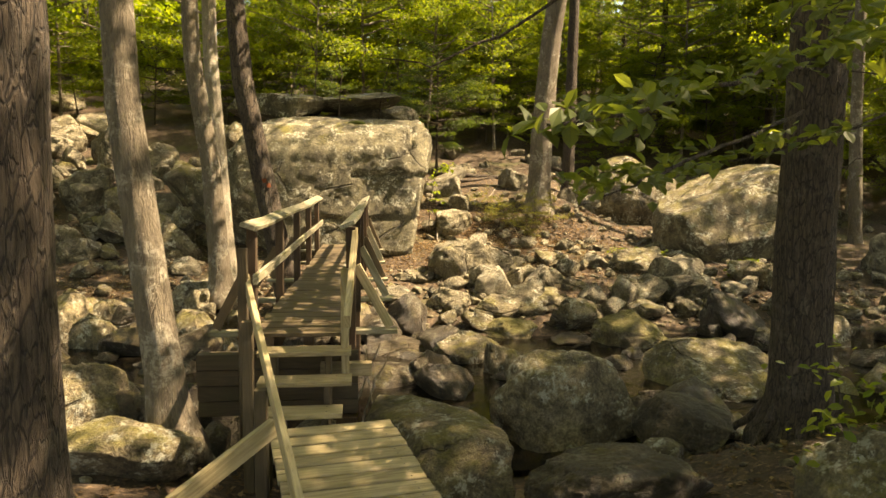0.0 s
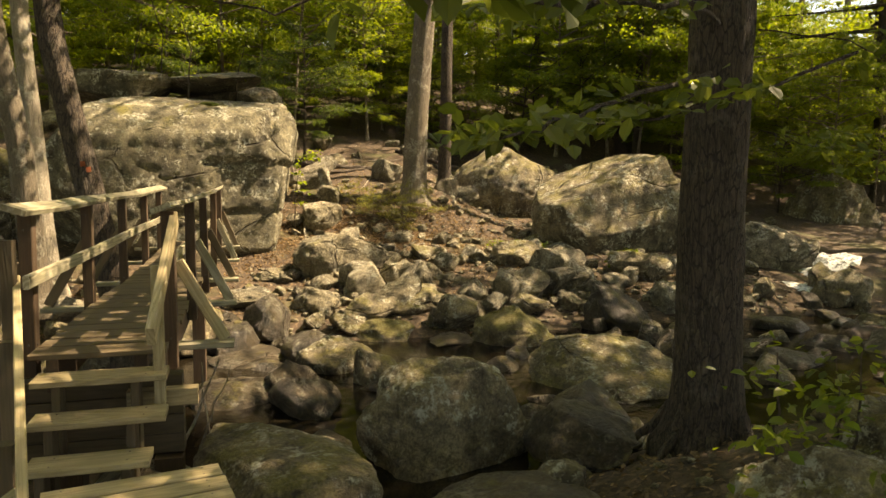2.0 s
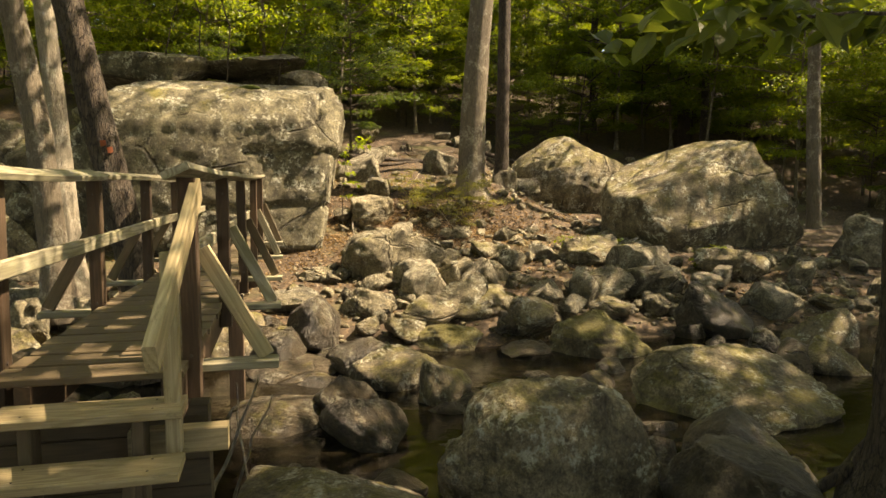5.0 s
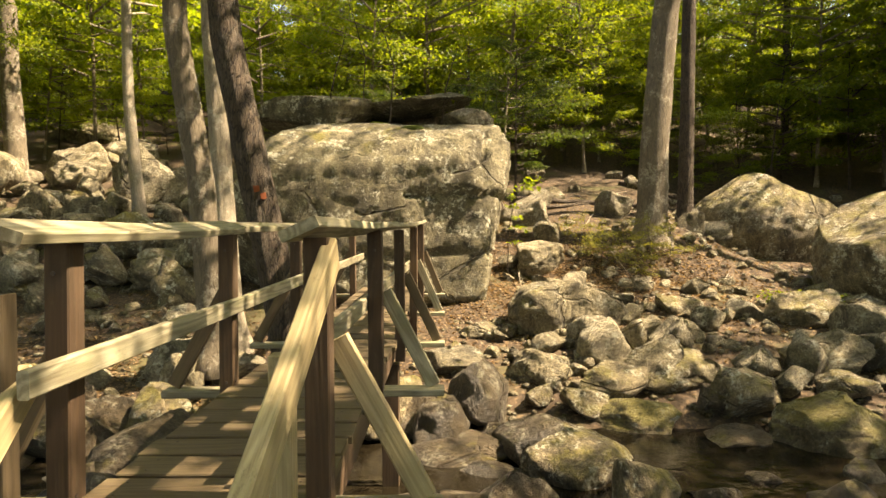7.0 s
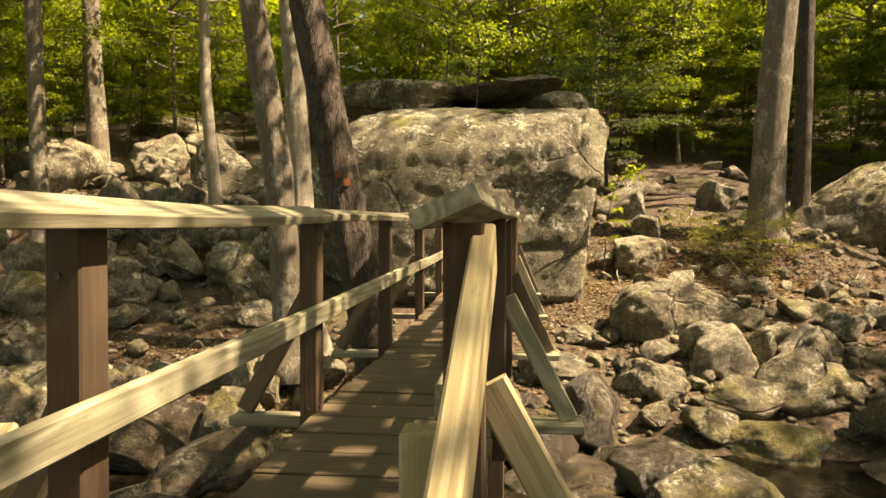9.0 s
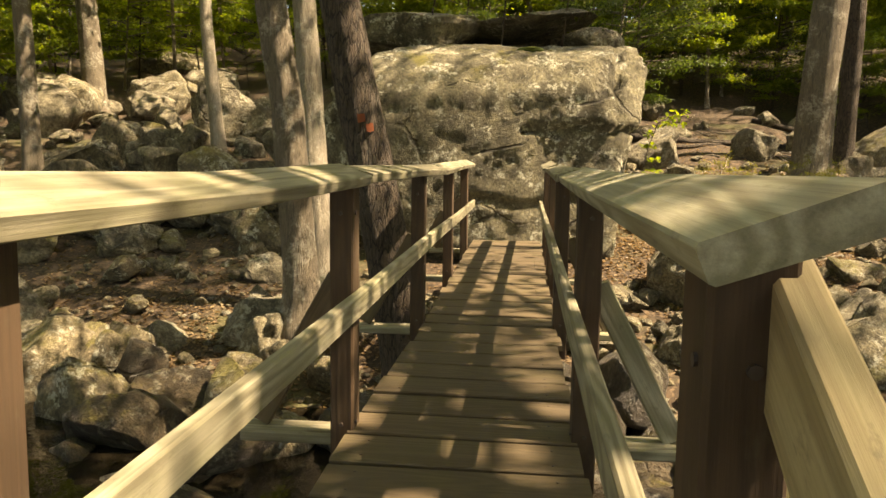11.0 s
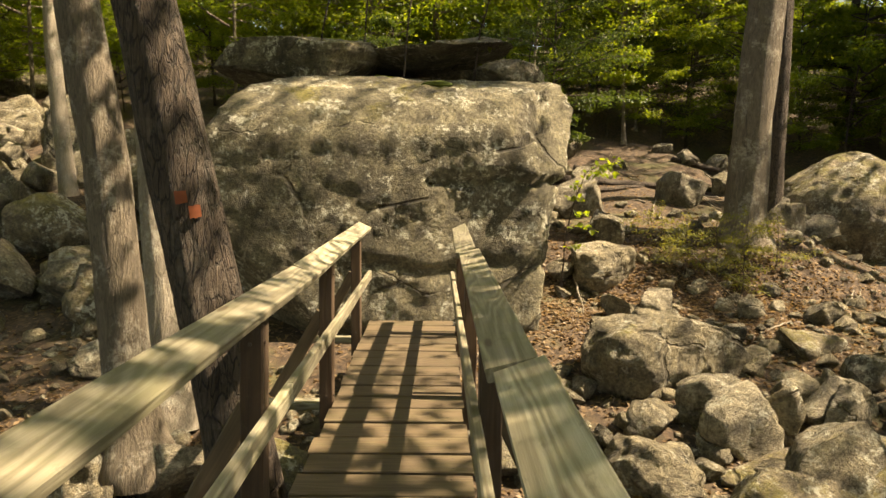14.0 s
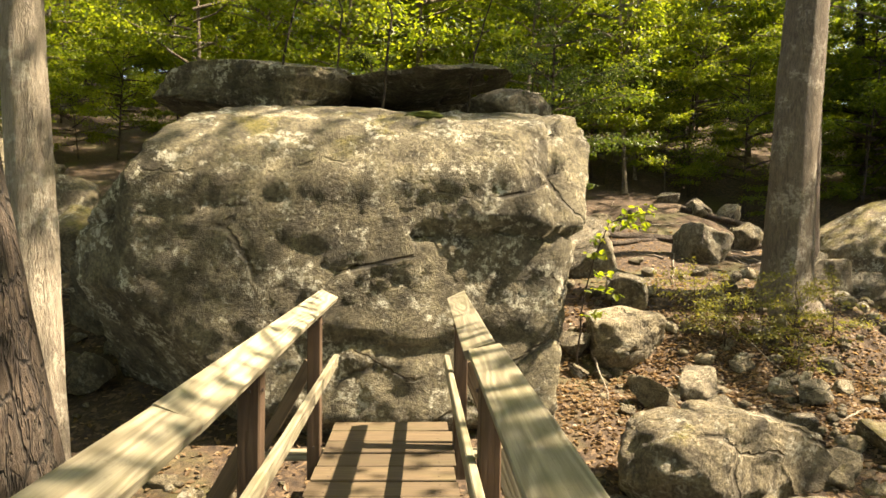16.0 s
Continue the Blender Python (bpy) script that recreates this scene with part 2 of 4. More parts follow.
def part(name, me, parent, m=None, label=""):
    """A mesh as a part of parent, at the world pose m."""
    ob = new(name, me)
    if parent is not None:
        ob.parent = parent
        ob.matrix_basis = base_of(parent).inverted() @ (m or Matrix())
    else:
        ob.matrix_basis = m or Matrix()
    if label:
        tagged(ob, label)
    return ob


def thing(name, place, label, category, group="", kind=""):
    ob = new(name)
    ob.matrix_basis = pose(*place)
    ob.empty_display_size = 0.1
    return tagged(ob, label, category, group, kind)


def board_mesh(name, length, width, thick, mat, rolls=(0, 0), bends=(0, 0), chamfer=0.006, skew=(0, 0)):
    """A chamfered timber, x along its length, y across, z up; rolls twist it and bends lift it, section by section."""
    hw, ht, c = width / 2, thick / 2, min(chamfer, thick * 0.3)
    ring = [(-hw + c, -ht), (hw - c, -ht), (hw, -ht + c), (hw, ht - c), (hw - c, ht), (-hw + c, ht), (-hw, ht - c), (-hw, -ht + c)]
    n = len(rolls)
    verts, faces = [], []
    for i in range(n):
        a, x = radians(rolls[i]), -length / 2 + length * i / (n - 1)
        sk = skew[0] if i == 0 else skew[1] if i == n - 1 else 0
        for y, z in ring:
            verts.append((x + sk * y, y * math.cos(a) - z * math.sin(a), y * math.sin(a) + z * math.cos(a) + bends[i]))
    for i in range(n - 1):
        for j in range(8):
            k = (j + 1) % 8
            faces.append((i * 8 + j, i * 8 + k, i * 8 + 8 + k, i * 8 + 8 + j))
    faces += [tuple(range(7, -1, -1)), tuple(range((n - 1) * 8, n * 8))]
    faces = [tuple(reversed(f)) for f in faces]
    return mesh(name, verts, faces, mat)


def along(a, b, side=(1, 0, 0)):
    """The pose whose x axis runs from a to b, centred between them, with z as near to up as can be."""
    a, b = Vector(a), Vector(b)
    x = (b - a).normalized()
    ref = Vector((0, 0, 1)) if abs(x.z) < 0.95 else Vector(side)
    y = ref.cross(x).normalized()
    z = x.cross(y)
    r = Matrix((x, y, z)).transposed().to_4x4()
    return Matrix.Translation((a + b) / 2) @ r


def timber(name, a, b, width, thick, mat, parent, label="", **kw):
    """A timber from a to b: width across, thick upwards (for an upright: width along world y, thick along world x)."""
    n = (Vector(b) - Vector(a)).length
    return part(name, board_mesh(name, n, width, thick, mat, **kw), parent, along(a, b), label)


def disc(name, r, h, mat):
    vs = [(r * math.cos(a), r * math.sin(a), z) for z in (-h, h) for a in (i * math.pi / 4 for i in range(8))]
    fs = [(i, (i + 1) % 8, (i + 1) % 8 + 8, i + 8) for i in range(8)] + [tuple(range(8, 16)), tuple(range(7, -1, -1))]
    return mesh(name, vs, fs, mat)


IRON = plain_material("rusty_iron", (0.05, 0.035, 0.028), 0.6)
SCREW, BOLT = disc("screw", 0.005, 0.0015, IRON), disc("bolt", 0.008, 0.005, IRON)


def screws(board, length, width, thick, ends=0.05):
    """Two screw heads near each end of a board's upper face."""
    for x in (-length / 2 + ends, length / 2 - ends):
        for y in (-width * 0.28, width * 0.28):
            ob = new("screw", SCREW)
            ob.parent = board
            ob.matrix_basis = pose(x, y, thick / 2 + 0.0005)


PROFILE = [(-400, 20.0), (-40, 3.0), (-10, 1.0), (-1, 0.5), (2.0, 0.08), (3.2, -0.25), (4.2, -0.58), (5.5, -0.78), (7, -0.87), (10.5, -0.8), (12, -0.35), (13.2, 0.0), (14.5, 0.3)]
LEFT_BANK = PROFILE + [(16, 0.72), (17.2, 1.5), (18.5, 1.85), (20, 2.2), (30, 5.0), (60, 14), (400, 60)]
RIGHT_BANK = PROFILE + [(18, 0.78), (21, 1.3), (24, 2.4), (30, 4.6), (60, 13), (400, 60)]


def ground_z(x, y, rough=True):
    k = min(1, max(0, (x - 5.5) / 2.5))
    k = k * k * (3 - 2 * k)
    a = np.interp(y, [p[0] for p in LEFT_BANK], [p[1] for p in LEFT_BANK])
    b = np.interp(y, [p[0] for p in RIGHT_BANK], [p[1] for p in RIGHT_BANK])
    z = float(a * (1 - k) + b * k)
    z += 0.62 * math.exp(-((x - 5.6) / 2.1) ** 2 - ((y - 4.5) / 1.3) ** 2) + 0.48 * math.exp(-((x + 1.6) / 1.1) ** 2 - ((y - 4.7) / 1.3) ** 2)
    if rough:
        z += 0.10 * noise.noise((x * 0.9, y * 0.9, 3.1)) + 0.035 * noise.noise((x * 3.3, y * 3.3, 8.0))
        z += 0.5 * noise.noise((x * 0.15, y * 0.15, 1.0)) * min(1, max(0, (abs(y - 9) - 9) / 12))
    return z


# ---- ground and water ----
def spaced(lo, hi, near_lo, near_hi, step):
    near = list(np.arange(near_lo, near_hi, step))
    up, d, v = [], step, near_hi
    while v < hi:
        up.append(v)
        d *= 1.18
        v += d
    down, d, v = [], step, near_lo
    while v > lo:
        d *= 1.18
        v -= d
        down.append(v)
    return [lo] + down[::-1][1:] + near + up + [hi]


xs, ys = spaced(-400, 400, -12, 16, 0.16), spaced(-400, 400, -4, 24, 0.16)
gv = [(x, y, ground_z(x, y)) for y in ys for x in xs]
nx = len(xs)
gf = [(j * nx + i, j * nx + i + 1, (j + 1) * nx + i + 1, (j + 1) * nx + i) for j in range(len(ys) - 1) for i in range(nx - 1)]
tagged(new("ground", mesh("ground", gv, gf, SOIL, True)), "brown forest floor of soil and fallen leaves", "ground", kind="structure")

wxs, wys = np.linspace(-14, 22, 61), np.linspace(5.2, 12.6, 25)
wv = [(x, y, -0.63 + 0.010 * noise.noise((x * 2, y * 2, 0))) for y in wys for x in wxs]
wf = [(j * 61 + i, j * 61 + i + 1, (j + 1) * 61 + i + 1, (j + 1) * 61 + i) for j in range(24) for i in range(60)]
tagged(new("water", mesh("water", wv, wf, WATER, True)), "dark shallow stream water between boulders", "water", kind="structure")


# ---- rocks ----
def rock_points(seed, subdiv, cuts, lumps, slopes=()):
    """A unit stone: a ball cut by chance planes and roughened."""
    rnd = random.Random(seed)
    bm = bmesh.new()
    bmesh.ops.create_icosphere(bm, subdivisions=subdiv, radius=1)
    pts = np.array([v.co for v in bm.verts])
    faces = [tuple(v.index for v in f.verts) for f in bm.faces]
    bm.free()
    for _ in range(cuts):
        n = np.array([rnd.gauss(0, 1), rnd.gauss(0, 1), rnd.gauss(0, 0.8)])
        n /= np.linalg.norm(n)
        d = rnd.uniform(0.40, 0.80)
        over = np.maximum(pts @ n - d, 0)
        pts -= np.outer(over * 0.92, n)
    for n, d in slopes:
        n = np.array(n) / np.linalg.norm(n)
        pts -= np.outer(np.maximum(pts @ n - d, 0), n)
    off = Vector((seed * 3.7, seed * 1.3, seed * 5.1))
    for i, p in enumerate(pts):
        q = Vector(p)
        k = 1 + lumps * (noise.noise(q * 1.6 + off) + 0.5 * noise.noise(q * 3.7 + off) + 0.28 * noise.noise(q * 8.5 + off) + 0.18 * noise.noise(q * 18 + off) + 0.10 * noise.noise(q * 36 + off) - 0.5 * max(0, 0.12 - abs(noise.noise(q * 2.9 + off * 2))))
        pts[i] = p * k
    lo, hi = pts.min(0), pts.max(0)
    pts = (pts - (lo + hi) / 2) / ((hi - lo) / 2)
    return pts, faces


ROCK_LABELS = {"green_moss": "bright green moss cushion", "bank_stone": "grey rough boulder half sunk in leaf litter", "mossy_stone": "rounded boulder with patches of yellow-green moss",
               "yellow_moss_stone": "brown stream boulder capped with bright yellow-green moss", "stream_stone": "dark wet stone lying in the stream", "pale_granite": "pale lichen-spotted granite boulder on the bank"}


def rock(x, y, z, w, h, seed, d=0.0, mat=None, cuts=0, lumps=0.0, turn=None, name="boulder", label="", sink=0.28, slopes=()):
    """A boulder w wide, d deep, that stands h above its foot z."""
    d = d or w * random.Random(seed).uniform(0.7, 0.95)
    if mat is None:
        mat = ROCK_WET if (z < -0.55 and h < 0.6) else ROCK_MOSSY if y < 8.5 or z < -0.5 or seed % 7 == 3 else ROCK_PALE if seed % 2 == 0 else ROCK
    size = max(w, h)
    cuts, lumps = cuts or (6 if y < 8 else 16), lumps or (0.12 if y < 8 else 0.14)
    pts, faces = rock_points(seed, 6 if size > 2.4 or (y < 8 and size > 1.0) else 5 if size > 0.9 or y < 8 else 4, cuts, lumps, slopes)
    full = h * (1 + sink)
    pts = pts * np.array([w / 2, d / 2, full / 2])
    a = radians(random.Random(seed + 5).uniform(-25, 25) if turn is None else turn)
    ob = new(name, mesh(name, pts, faces, mat, True))
    ob.matrix_basis = Matrix.Translation((x, y, z + h - full / 2)) @ Matrix.Rotation(a, 4, "Z")
    return tagged(ob, label or ROCK_LABELS[mat.name], "boulder" if size > 0.6 else "rock", "boulders of the stream bank")


rock(2.48, 13.89, 0.02, 1.43, 0.87, 1)
rock(2.92, 12.96, -0.16, 0.74, 0.59, 2)
rock(3.47, 12.88, -0.15, 0.38, 0.55, 3)
rock(3.98, 13.06, -0.10, 0.51, 0.51, 4)
rock(2.64, 16.29, 0.86, 0.95, 0.59, 5)
rock(2.55, 18.41, 1.54, 1.23, 0.89, 6)
rock(3.38, 20.69, 2.19, 0.94, 0.55, 7)
rock(4.67, 19.03, 1.74, 0.91, 0.81, 8)
rock(6.05, 18.14, 1.45, 0.72, 0.57, 9)
rock(3.46, 12.32, -0.45, 1.65, 0.48, 10)
rock(2.97, 11.25, -0.73, 1.18, 0.42, 11, mat=ROCK_YELLOW)
rock(1.99, 10.98, -0.76, 0.89, 0.32, 12)
rock(2.02, 12.30, -0.38, 1.00, 0.47, 13)
rock(4.90, 12.22, -0.34, 0.54, 0.47, 14)
rock(5.92, 12.38, -0.37, 1.14, 0.69, 15)
rock(7.04, 13.10, -0.16, 1.17, 0.75, 16)
rock(6.52, 14.17, 0.11, 1.36, 0.57, 17)
rock(6.73, 10.93, -0.72, 0.48, 0.32, 18)
rock(5.02, 10.45, -0.85, 1.25, 0.78, 19, mat=ROCK_YELLOW)
rock(4.48, 11.71, -0.49, 0.42, 0.28, 20)
rock(3.99, 10.65, -0.81, 0.91, 0.30, 21)
rock(2.09, 9.66, -0.83, 1.19, 0.60, 22)
rock(1.02, 10.13, -0.81, 1.28, 0.36, 23)
rock(0.80, 8.24, -0.85, 1.08, 0.45, 24)
rock(2.62, 6.20, -0.78, 1.60, 1.08, 25)
rock(3.75, 5.66, -0.56, 0.99, 0.47, 26)
rock(5.25, 7.84, -0.85, 1.99, 0.78, 27)
rock(7.16, 9.87, -0.82, 0.92, 0.54, 28)
rock(4.12, 8.91, -0.83, 0.70, 0.39, 29)
rock(1.62, 6.60, -0.76, 0.47, 0.28, 30)
rock(8.91, 13.21, -0.13, 1.33, 0.61, 31)
rock(7.36, 12.67, -0.25, 0.74, 0.58, 32)
rock(4.43, 13.36, -0.04, 0.63, 0.37, 33)
rock(5.63, 14.28, 0.20, 0.57, 0.34, 34)
rock(7.78, 14.69, 0.28, 0.73, 0.30, 35)
rock(12.71, 13.62, -0.04, 1.82, 1.09, 36)
rock(13.79, 13.80, 0.09, 0.64, 0.51, 37)
rock(18.70, 18.08, 0.64, 2.65, 1.82, 38)
rock(23.97, 24.54, 1.77, 2.71, 1.35, 39)
rock(0.94, 12.45, -0.32, 0.90, 0.40, 40)
rock(1.33, 13.62, 0.03, 0.60, 0.25, 41)
rock(2.50, 4.22, -0.60, 1.50, 0.54, 43)
rock(-2.59, 6.85, -0.77, 1.13, 0.83, 45)
rock(-3.87, 10.88, -0.81, 1.00, 0.73, 46)
rock(-4.53, 11.20, -0.69, 0.84, 0.93, 47)
rock(-6.36, 17.17, 1.19, 1.17, 1.10, 48)
rock(-1.33, 4.46, -0.23, 1.15, 0.45, 49)
rock(-2.63, 12.42, -0.36, 1.14, 0.62, 50)
rock(-4.37, 16.85, 1.10, 0.82, 0.69, 51)
rock(-3.73, 14.87, 0.34, 0.74, 0.49, 52)
rock(-5.86, 14.85, 0.29, 0.96, 0.42, 53)
rock(-6.60, 15.80, 0.69, 0.77, 0.38, 54)
rock(-9.24, 22.65, 2.66, 1.93, 1.23, 55)
rock(-6.39, 20.29, 1.98, 2.05, 1.79, 56)
rock(-12.94, 30.12, 4.72, 3.12, 1.25, 57)
rock(-10.07, 23.49, 2.96, 1.58, 1.10, 58)
rock(-12.33, 23.52, 2.96, 1.68, 0.96, 59)
rock(-11.80, 21.27, 2.31, 1.70, 0.71, 60)
rock(-7.50, 21.36, 2.41, 0.85, 1.27, 61)
rock(-5.63, 14.85, 0.37, 0.53, 0.36, 62)
rock(-7.23, 19.72, 1.93, 1.02, 0.51, 63)
rock(-3.26, 13.98, 0.11, 0.64, 0.40, 64)
rock(-3.70, 15.31, 0.52, 0.63, 1.00, 65)
rock(-2.08, 12.15, -0.39, 0.58, 0.45, 66)
rock(-2.47, 11.13, -0.72, 1.00, 0.61, 67)
rock(-3.80, 12.11, -0.38, 0.59, 0.33, 68)
rock(-4.99, 11.71, -0.50, 0.57, 0.51, 69)
rock(-5.92, 12.60, -0.25, 0.78, 0.64, 70)
rock(-4.79, 10.97, -0.73, 0.74, 0.74, 71)
rock(-7.43, 14.34, 0.22, 0.52, 0.35, 72)
rock(-4.69, 15.95, 0.80, 0.58, 0.39, 73)
rock(-5.79, 15.90, 0.78, 0.49, 0.29, 74)
rock(-8.13, 17.27, 1.19, 1.73, 0.96, 75)
rock(-6.80, 15.43, 0.55, 0.92, 0.71, 76)
rock(-6.20, 17.32, 1.30, 0.97, 1.07, 77)
rock(-9.20, 20.46, 2.12, 1.23, 0.61, 78)
rock(-4.60, 17.04, 1.20, 0.66, 0.52, 79)
rock(-5.91, 16.46, 0.98, 0.73, 0.27, 80)
rock(-6.37, 15.77, 0.72, 0.69, 0.30, 81)
rock(-5.29, 18.63, 1.66, 0.75, 0.64, 82)
rock(-3.67, 11.41, -0.61, 0.56, 0.56, 83)
rock(-4.38, 11.56, -0.55, 0.58, 0.58, 84)
rock(-2.45, 11.84, -0.50, 0.69, 0.64, 85)
rock(-3.21, 10.84, -0.77, 0.60, 0.51, 86)
rock(-2.52, 10.85, -0.79, 0.60, 0.69, 87)
rock(-3.23, 11.07, -0.68, 0.51, 0.40, 88)
rock(3.00, 14.16, 0.08, 1.40, 0.82, 89)
rock(3.04, 12.82, -0.20, 0.84, 0.64, 90)
rock(3.75, 13.18, -0.07, 0.48, 0.48, 91)
rock(4.09, 12.90, -0.16, 0.46, 0.57, 92)
rock(2.28, 12.91, -0.15, 0.56, 0.35, 93)
rock(4.69, 14.58, 0.26, 0.77, 0.32, 94)
rock(3.70, 14.18, 0.18, 0.55, 0.31, 95)
rock(3.12, 15.53, 0.62, 0.50, 0.29, 96)
rock(4.85, 13.77, 0.08, 0.53, 0.41, 97)
rock(4.31, 15.38, 0.60, 0.36, 0.21, 98)
rock(1.04, 5.25, -0.84, 1.60, 0.82, 141, d=2.6, mat=ROCK_MOSSY, turn=18, cuts=6, lumps=0.08, label="long sloping olive-brown rock beside the landing")

rock(8.65, 20.2, 0.70, 3.7, 2.3, 201, d=3.0, mat=ROCK_MOSSY, turn=0, cuts=1, lumps=0.06, slopes=(((0.50, -0.2, 0.84), 0.80),), label="huge rounded grey-green boulder on the far bank")
rock(9.85, 15.9, 0.05, 4.6, 2.6, 202, d=3.0, mat=ROCK_MOSSY, turn=0, cuts=2, lumps=0.06, slopes=(((-0.48, -0.2, 0.85), 0.68), ((0.85, -0.3, 0.40), 0.76), ((-0.1, -0.9, 0.40), 0.62)), label="huge sloping grey-green boulder on the far bank")


# ---- the great boulder ----
def great_boulder():
    bm = bmesh.new()
    bmesh.ops.create_icosphere(bm, subdivisions=7, radius=1)
    pts = np.array([v.co for v in bm.verts])
    faces = [tuple(v.index for v in f.verts) for f in bm.faces]
    bm.free()
    pts *= 4.2
    planes = [((0.10, -1, 0.0), 1.62), ((0.05, -0.86, 0.5), 1.90), ((0.0, -0.6, 0.8), 1.92), ((0.0, -0.35, 0.94), 1.83), ((0.0, -0.13, 1), 1.79), ((-0.72, -0.3, 0.62), 2.74), ((0.5, -0.80, 0.30), 2.12), ((1, -0.10, -0.15), 1.90), ((0.80, -0.05, 0.60), 2.50), ((0.78, -0.62, 0.0), 2.22),
              ((-1, -0.15, -0.12), 3.0), ((-0.74, 0.25, 0.62), 2.05), ((-0.60, -0.80, 0.05), 2.85), ((-0.86, -0.25, 0.35), 3.05), ((-0.5, -0.6, -0.6), 2.35), ((0, 1, 0.1), 2.3), ((-0.7, 0.7, 0), 3.1), ((0.7, 0.7, 0), 2.7), ((0, -0.60, -0.8), 2.02), ((0, 0, -1), 2.0)]
    for n, d in planes * 3:
        n = np.array(n)
        n = n / np.linalg.norm(n)
        pts -= np.outer(np.maximum(pts @ n - d, 0), n)
    out = []
    for p in pts:
        q = Vector(p)
        u = q.normalized()
        k = 0.07 * noise.noise(q * 0.5) + 0.02 * noise.noise(q * 1.5 + Vector((3, 1, 4)))
        bent = q + 0.12 * Vector((noise.noise(q * 2.1), noise.noise(q * 2.1 + Vector((5, 5, 5))), noise.noise(q * 2.1 + Vector((9, 1, 2)))))
        for freq, amp in ((1.8, 0.012), (3.7, 0.012), (7.5, 0.013), (15, 0.013), (30, 0.010)):
            w = Vector((bent.x + 0.37 * bent.z, bent.y, bent.z * 1.4 - 0.29 * bent.x)) * freq
            k += amp * (-0.45 + 1.7 * abs(noise.noise(w + Vector((0.31, 0.47, 3.23))) + 0.8 * noise.noise(w * 1.63 + Vector((5.4, 1.7, 8.9)))))
        f1 = noise.noise(Vector((q.x * 0.75, q.y * 0.75, q.z * 1.7)) + Vector((9, 2, 5)))
        f2 = noise.noise(Vector((q.x * 1.5, q.y * 1.5, q.z * 3.0)) + Vector((4, 7, 1)))
        f3 = noise.noise(Vector((q.x * 3.6, q.y * 3.6, q.z * 5.0)) + Vector((1, 3, 8)))
        k += 0.004 * max(-1, min(1, f1 * 14)) + 0.002 * max(-1, min(1, f2 * 16)) + 0.003 * max(-1, min(1, f3 * 14))
        # the long cracks and the ledge over the lower right
        c1 = q.z - (0.46 + 0.10 * noise.noise((q.x * 2.2, 0, 7)))
        if q.x > 0.2:
            k -= 0.11 * math.exp(-(c1 / 0.040) ** 2) + (0.09 if c1 < 0 else 0) * min(1, (q.x - 0.2) / 0.6)
        c2 = q.z - (-0.62 + 0.13 * noise.noise((q.x * 1.7, 3, 7)))
        if q.x > -0.8:
            k -= 0.10 * math.exp(-(c2 / 0.038) ** 2)
        c3 = q.z - (0.25 - 0.35 * (q.x + 0.6)) - 0.07 * noise.noise((q.x * 3, 5, 7))
        if -1.2 < q.x < 0.2:
            k -= 0.08 * math.exp(-(c3 / 0.024) ** 2) * 0.6
        c4 = q.z - (0.55 + 0.16 * (q.x + 2.2)) - 0.08 * noise.noise((q.x * 3, 8, 7))
        if q.x < -0.9:
            k -= 0.08 * math.exp(-(c4 / 0.024) ** 2)
        c5 = q.x - 1.60 - 0.06 * noise.noise((0, 2, q.z * 2.5))
        if q.z > 0.35 and q.y < 0:
            k -= 0.10 * math.exp(-(c5 / 0.03) ** 2)
        if q.x < 0.2 and q.z > 0.1:
            cell = noise.voronoi(Vector((q.x * 2.2, q.y * 2.2, q.z * 3.0)))[0]
            k -= 0.008 * max(0, 1 - (cell[1] - cell[0]) * 9)
        out.append(q + u * k)
    ob = new("great_boulder", mesh("great_boulder", out, faces, ROCK_GREAT, True))
    ob.matrix_basis = pose(-0.05, 16.35, 1.83)
    return tagged(ob, "house-sized pale cracked granite boulder at the bridge's end", "boulder")


great_boulder()
rock(-1.75, 17.2, 3.62, 2.5, 0.66, 306, d=2.4, mat=ROCK_GREAT, cuts=16, lumps=0.07, turn=5, sink=0.15, label="flat grey slab lying on the great boulder")
rock(0.10, 17.3, 3.93, 2.6, 0.46, 302, d=2.4, mat=ROCK_GREAT, cuts=9, lumps=0.09, turn=-6, sink=0.15, label="flat overhanging grey slab on top of the boulder")
rock(0.1, 18.1, 3.2, 2.6, 0.95, 303, d=1.4, mat=ROCK, cuts=8, lumps=0.08, turn=0, sink=0.15, label="dark grey stone under the overhanging slab")
rock(1.22, 16.8, 3.50, 1.05, 0.50, 304, d=1.2, mat=ROCK, cuts=8, lumps=0.09, turn=12, sink=0.15, label="small grey stone on top of the boulder")
rock(0.25, 15.60, 3.44, 0.42, 0.08, 305, d=0.3, mat=MOSS, cuts=2, lumps=0.2, turn=0, name="moss_cushion", label="bright green moss cushion on the boulder top")

# ---- footbridge ----
DECK = [(5.2, 0.70), (7.3, 0.72), (9.25, 0.695), (11.2, 0.735), (13.7, 0.79)]
CAP = [(5.05, 1.67), (7.3, 1.70), (9.25, 1.70), (11.2, 1.73), (13.6, 1.785)]
STATIONS = (5.5, 7.3, 9.25, 11.2, 13.1)


def at(table, y):
    return float(np.interp(y, [a for a, _ in table], [b for _, b in table]))


def side_x(s, y):
    """The middle of the left (-1) or right (1) row of posts."""
    return -0.458 - 0.0005 * (y - 5.5) if s < 0 else 0.375 + 0.0115 * (y - 5.5)


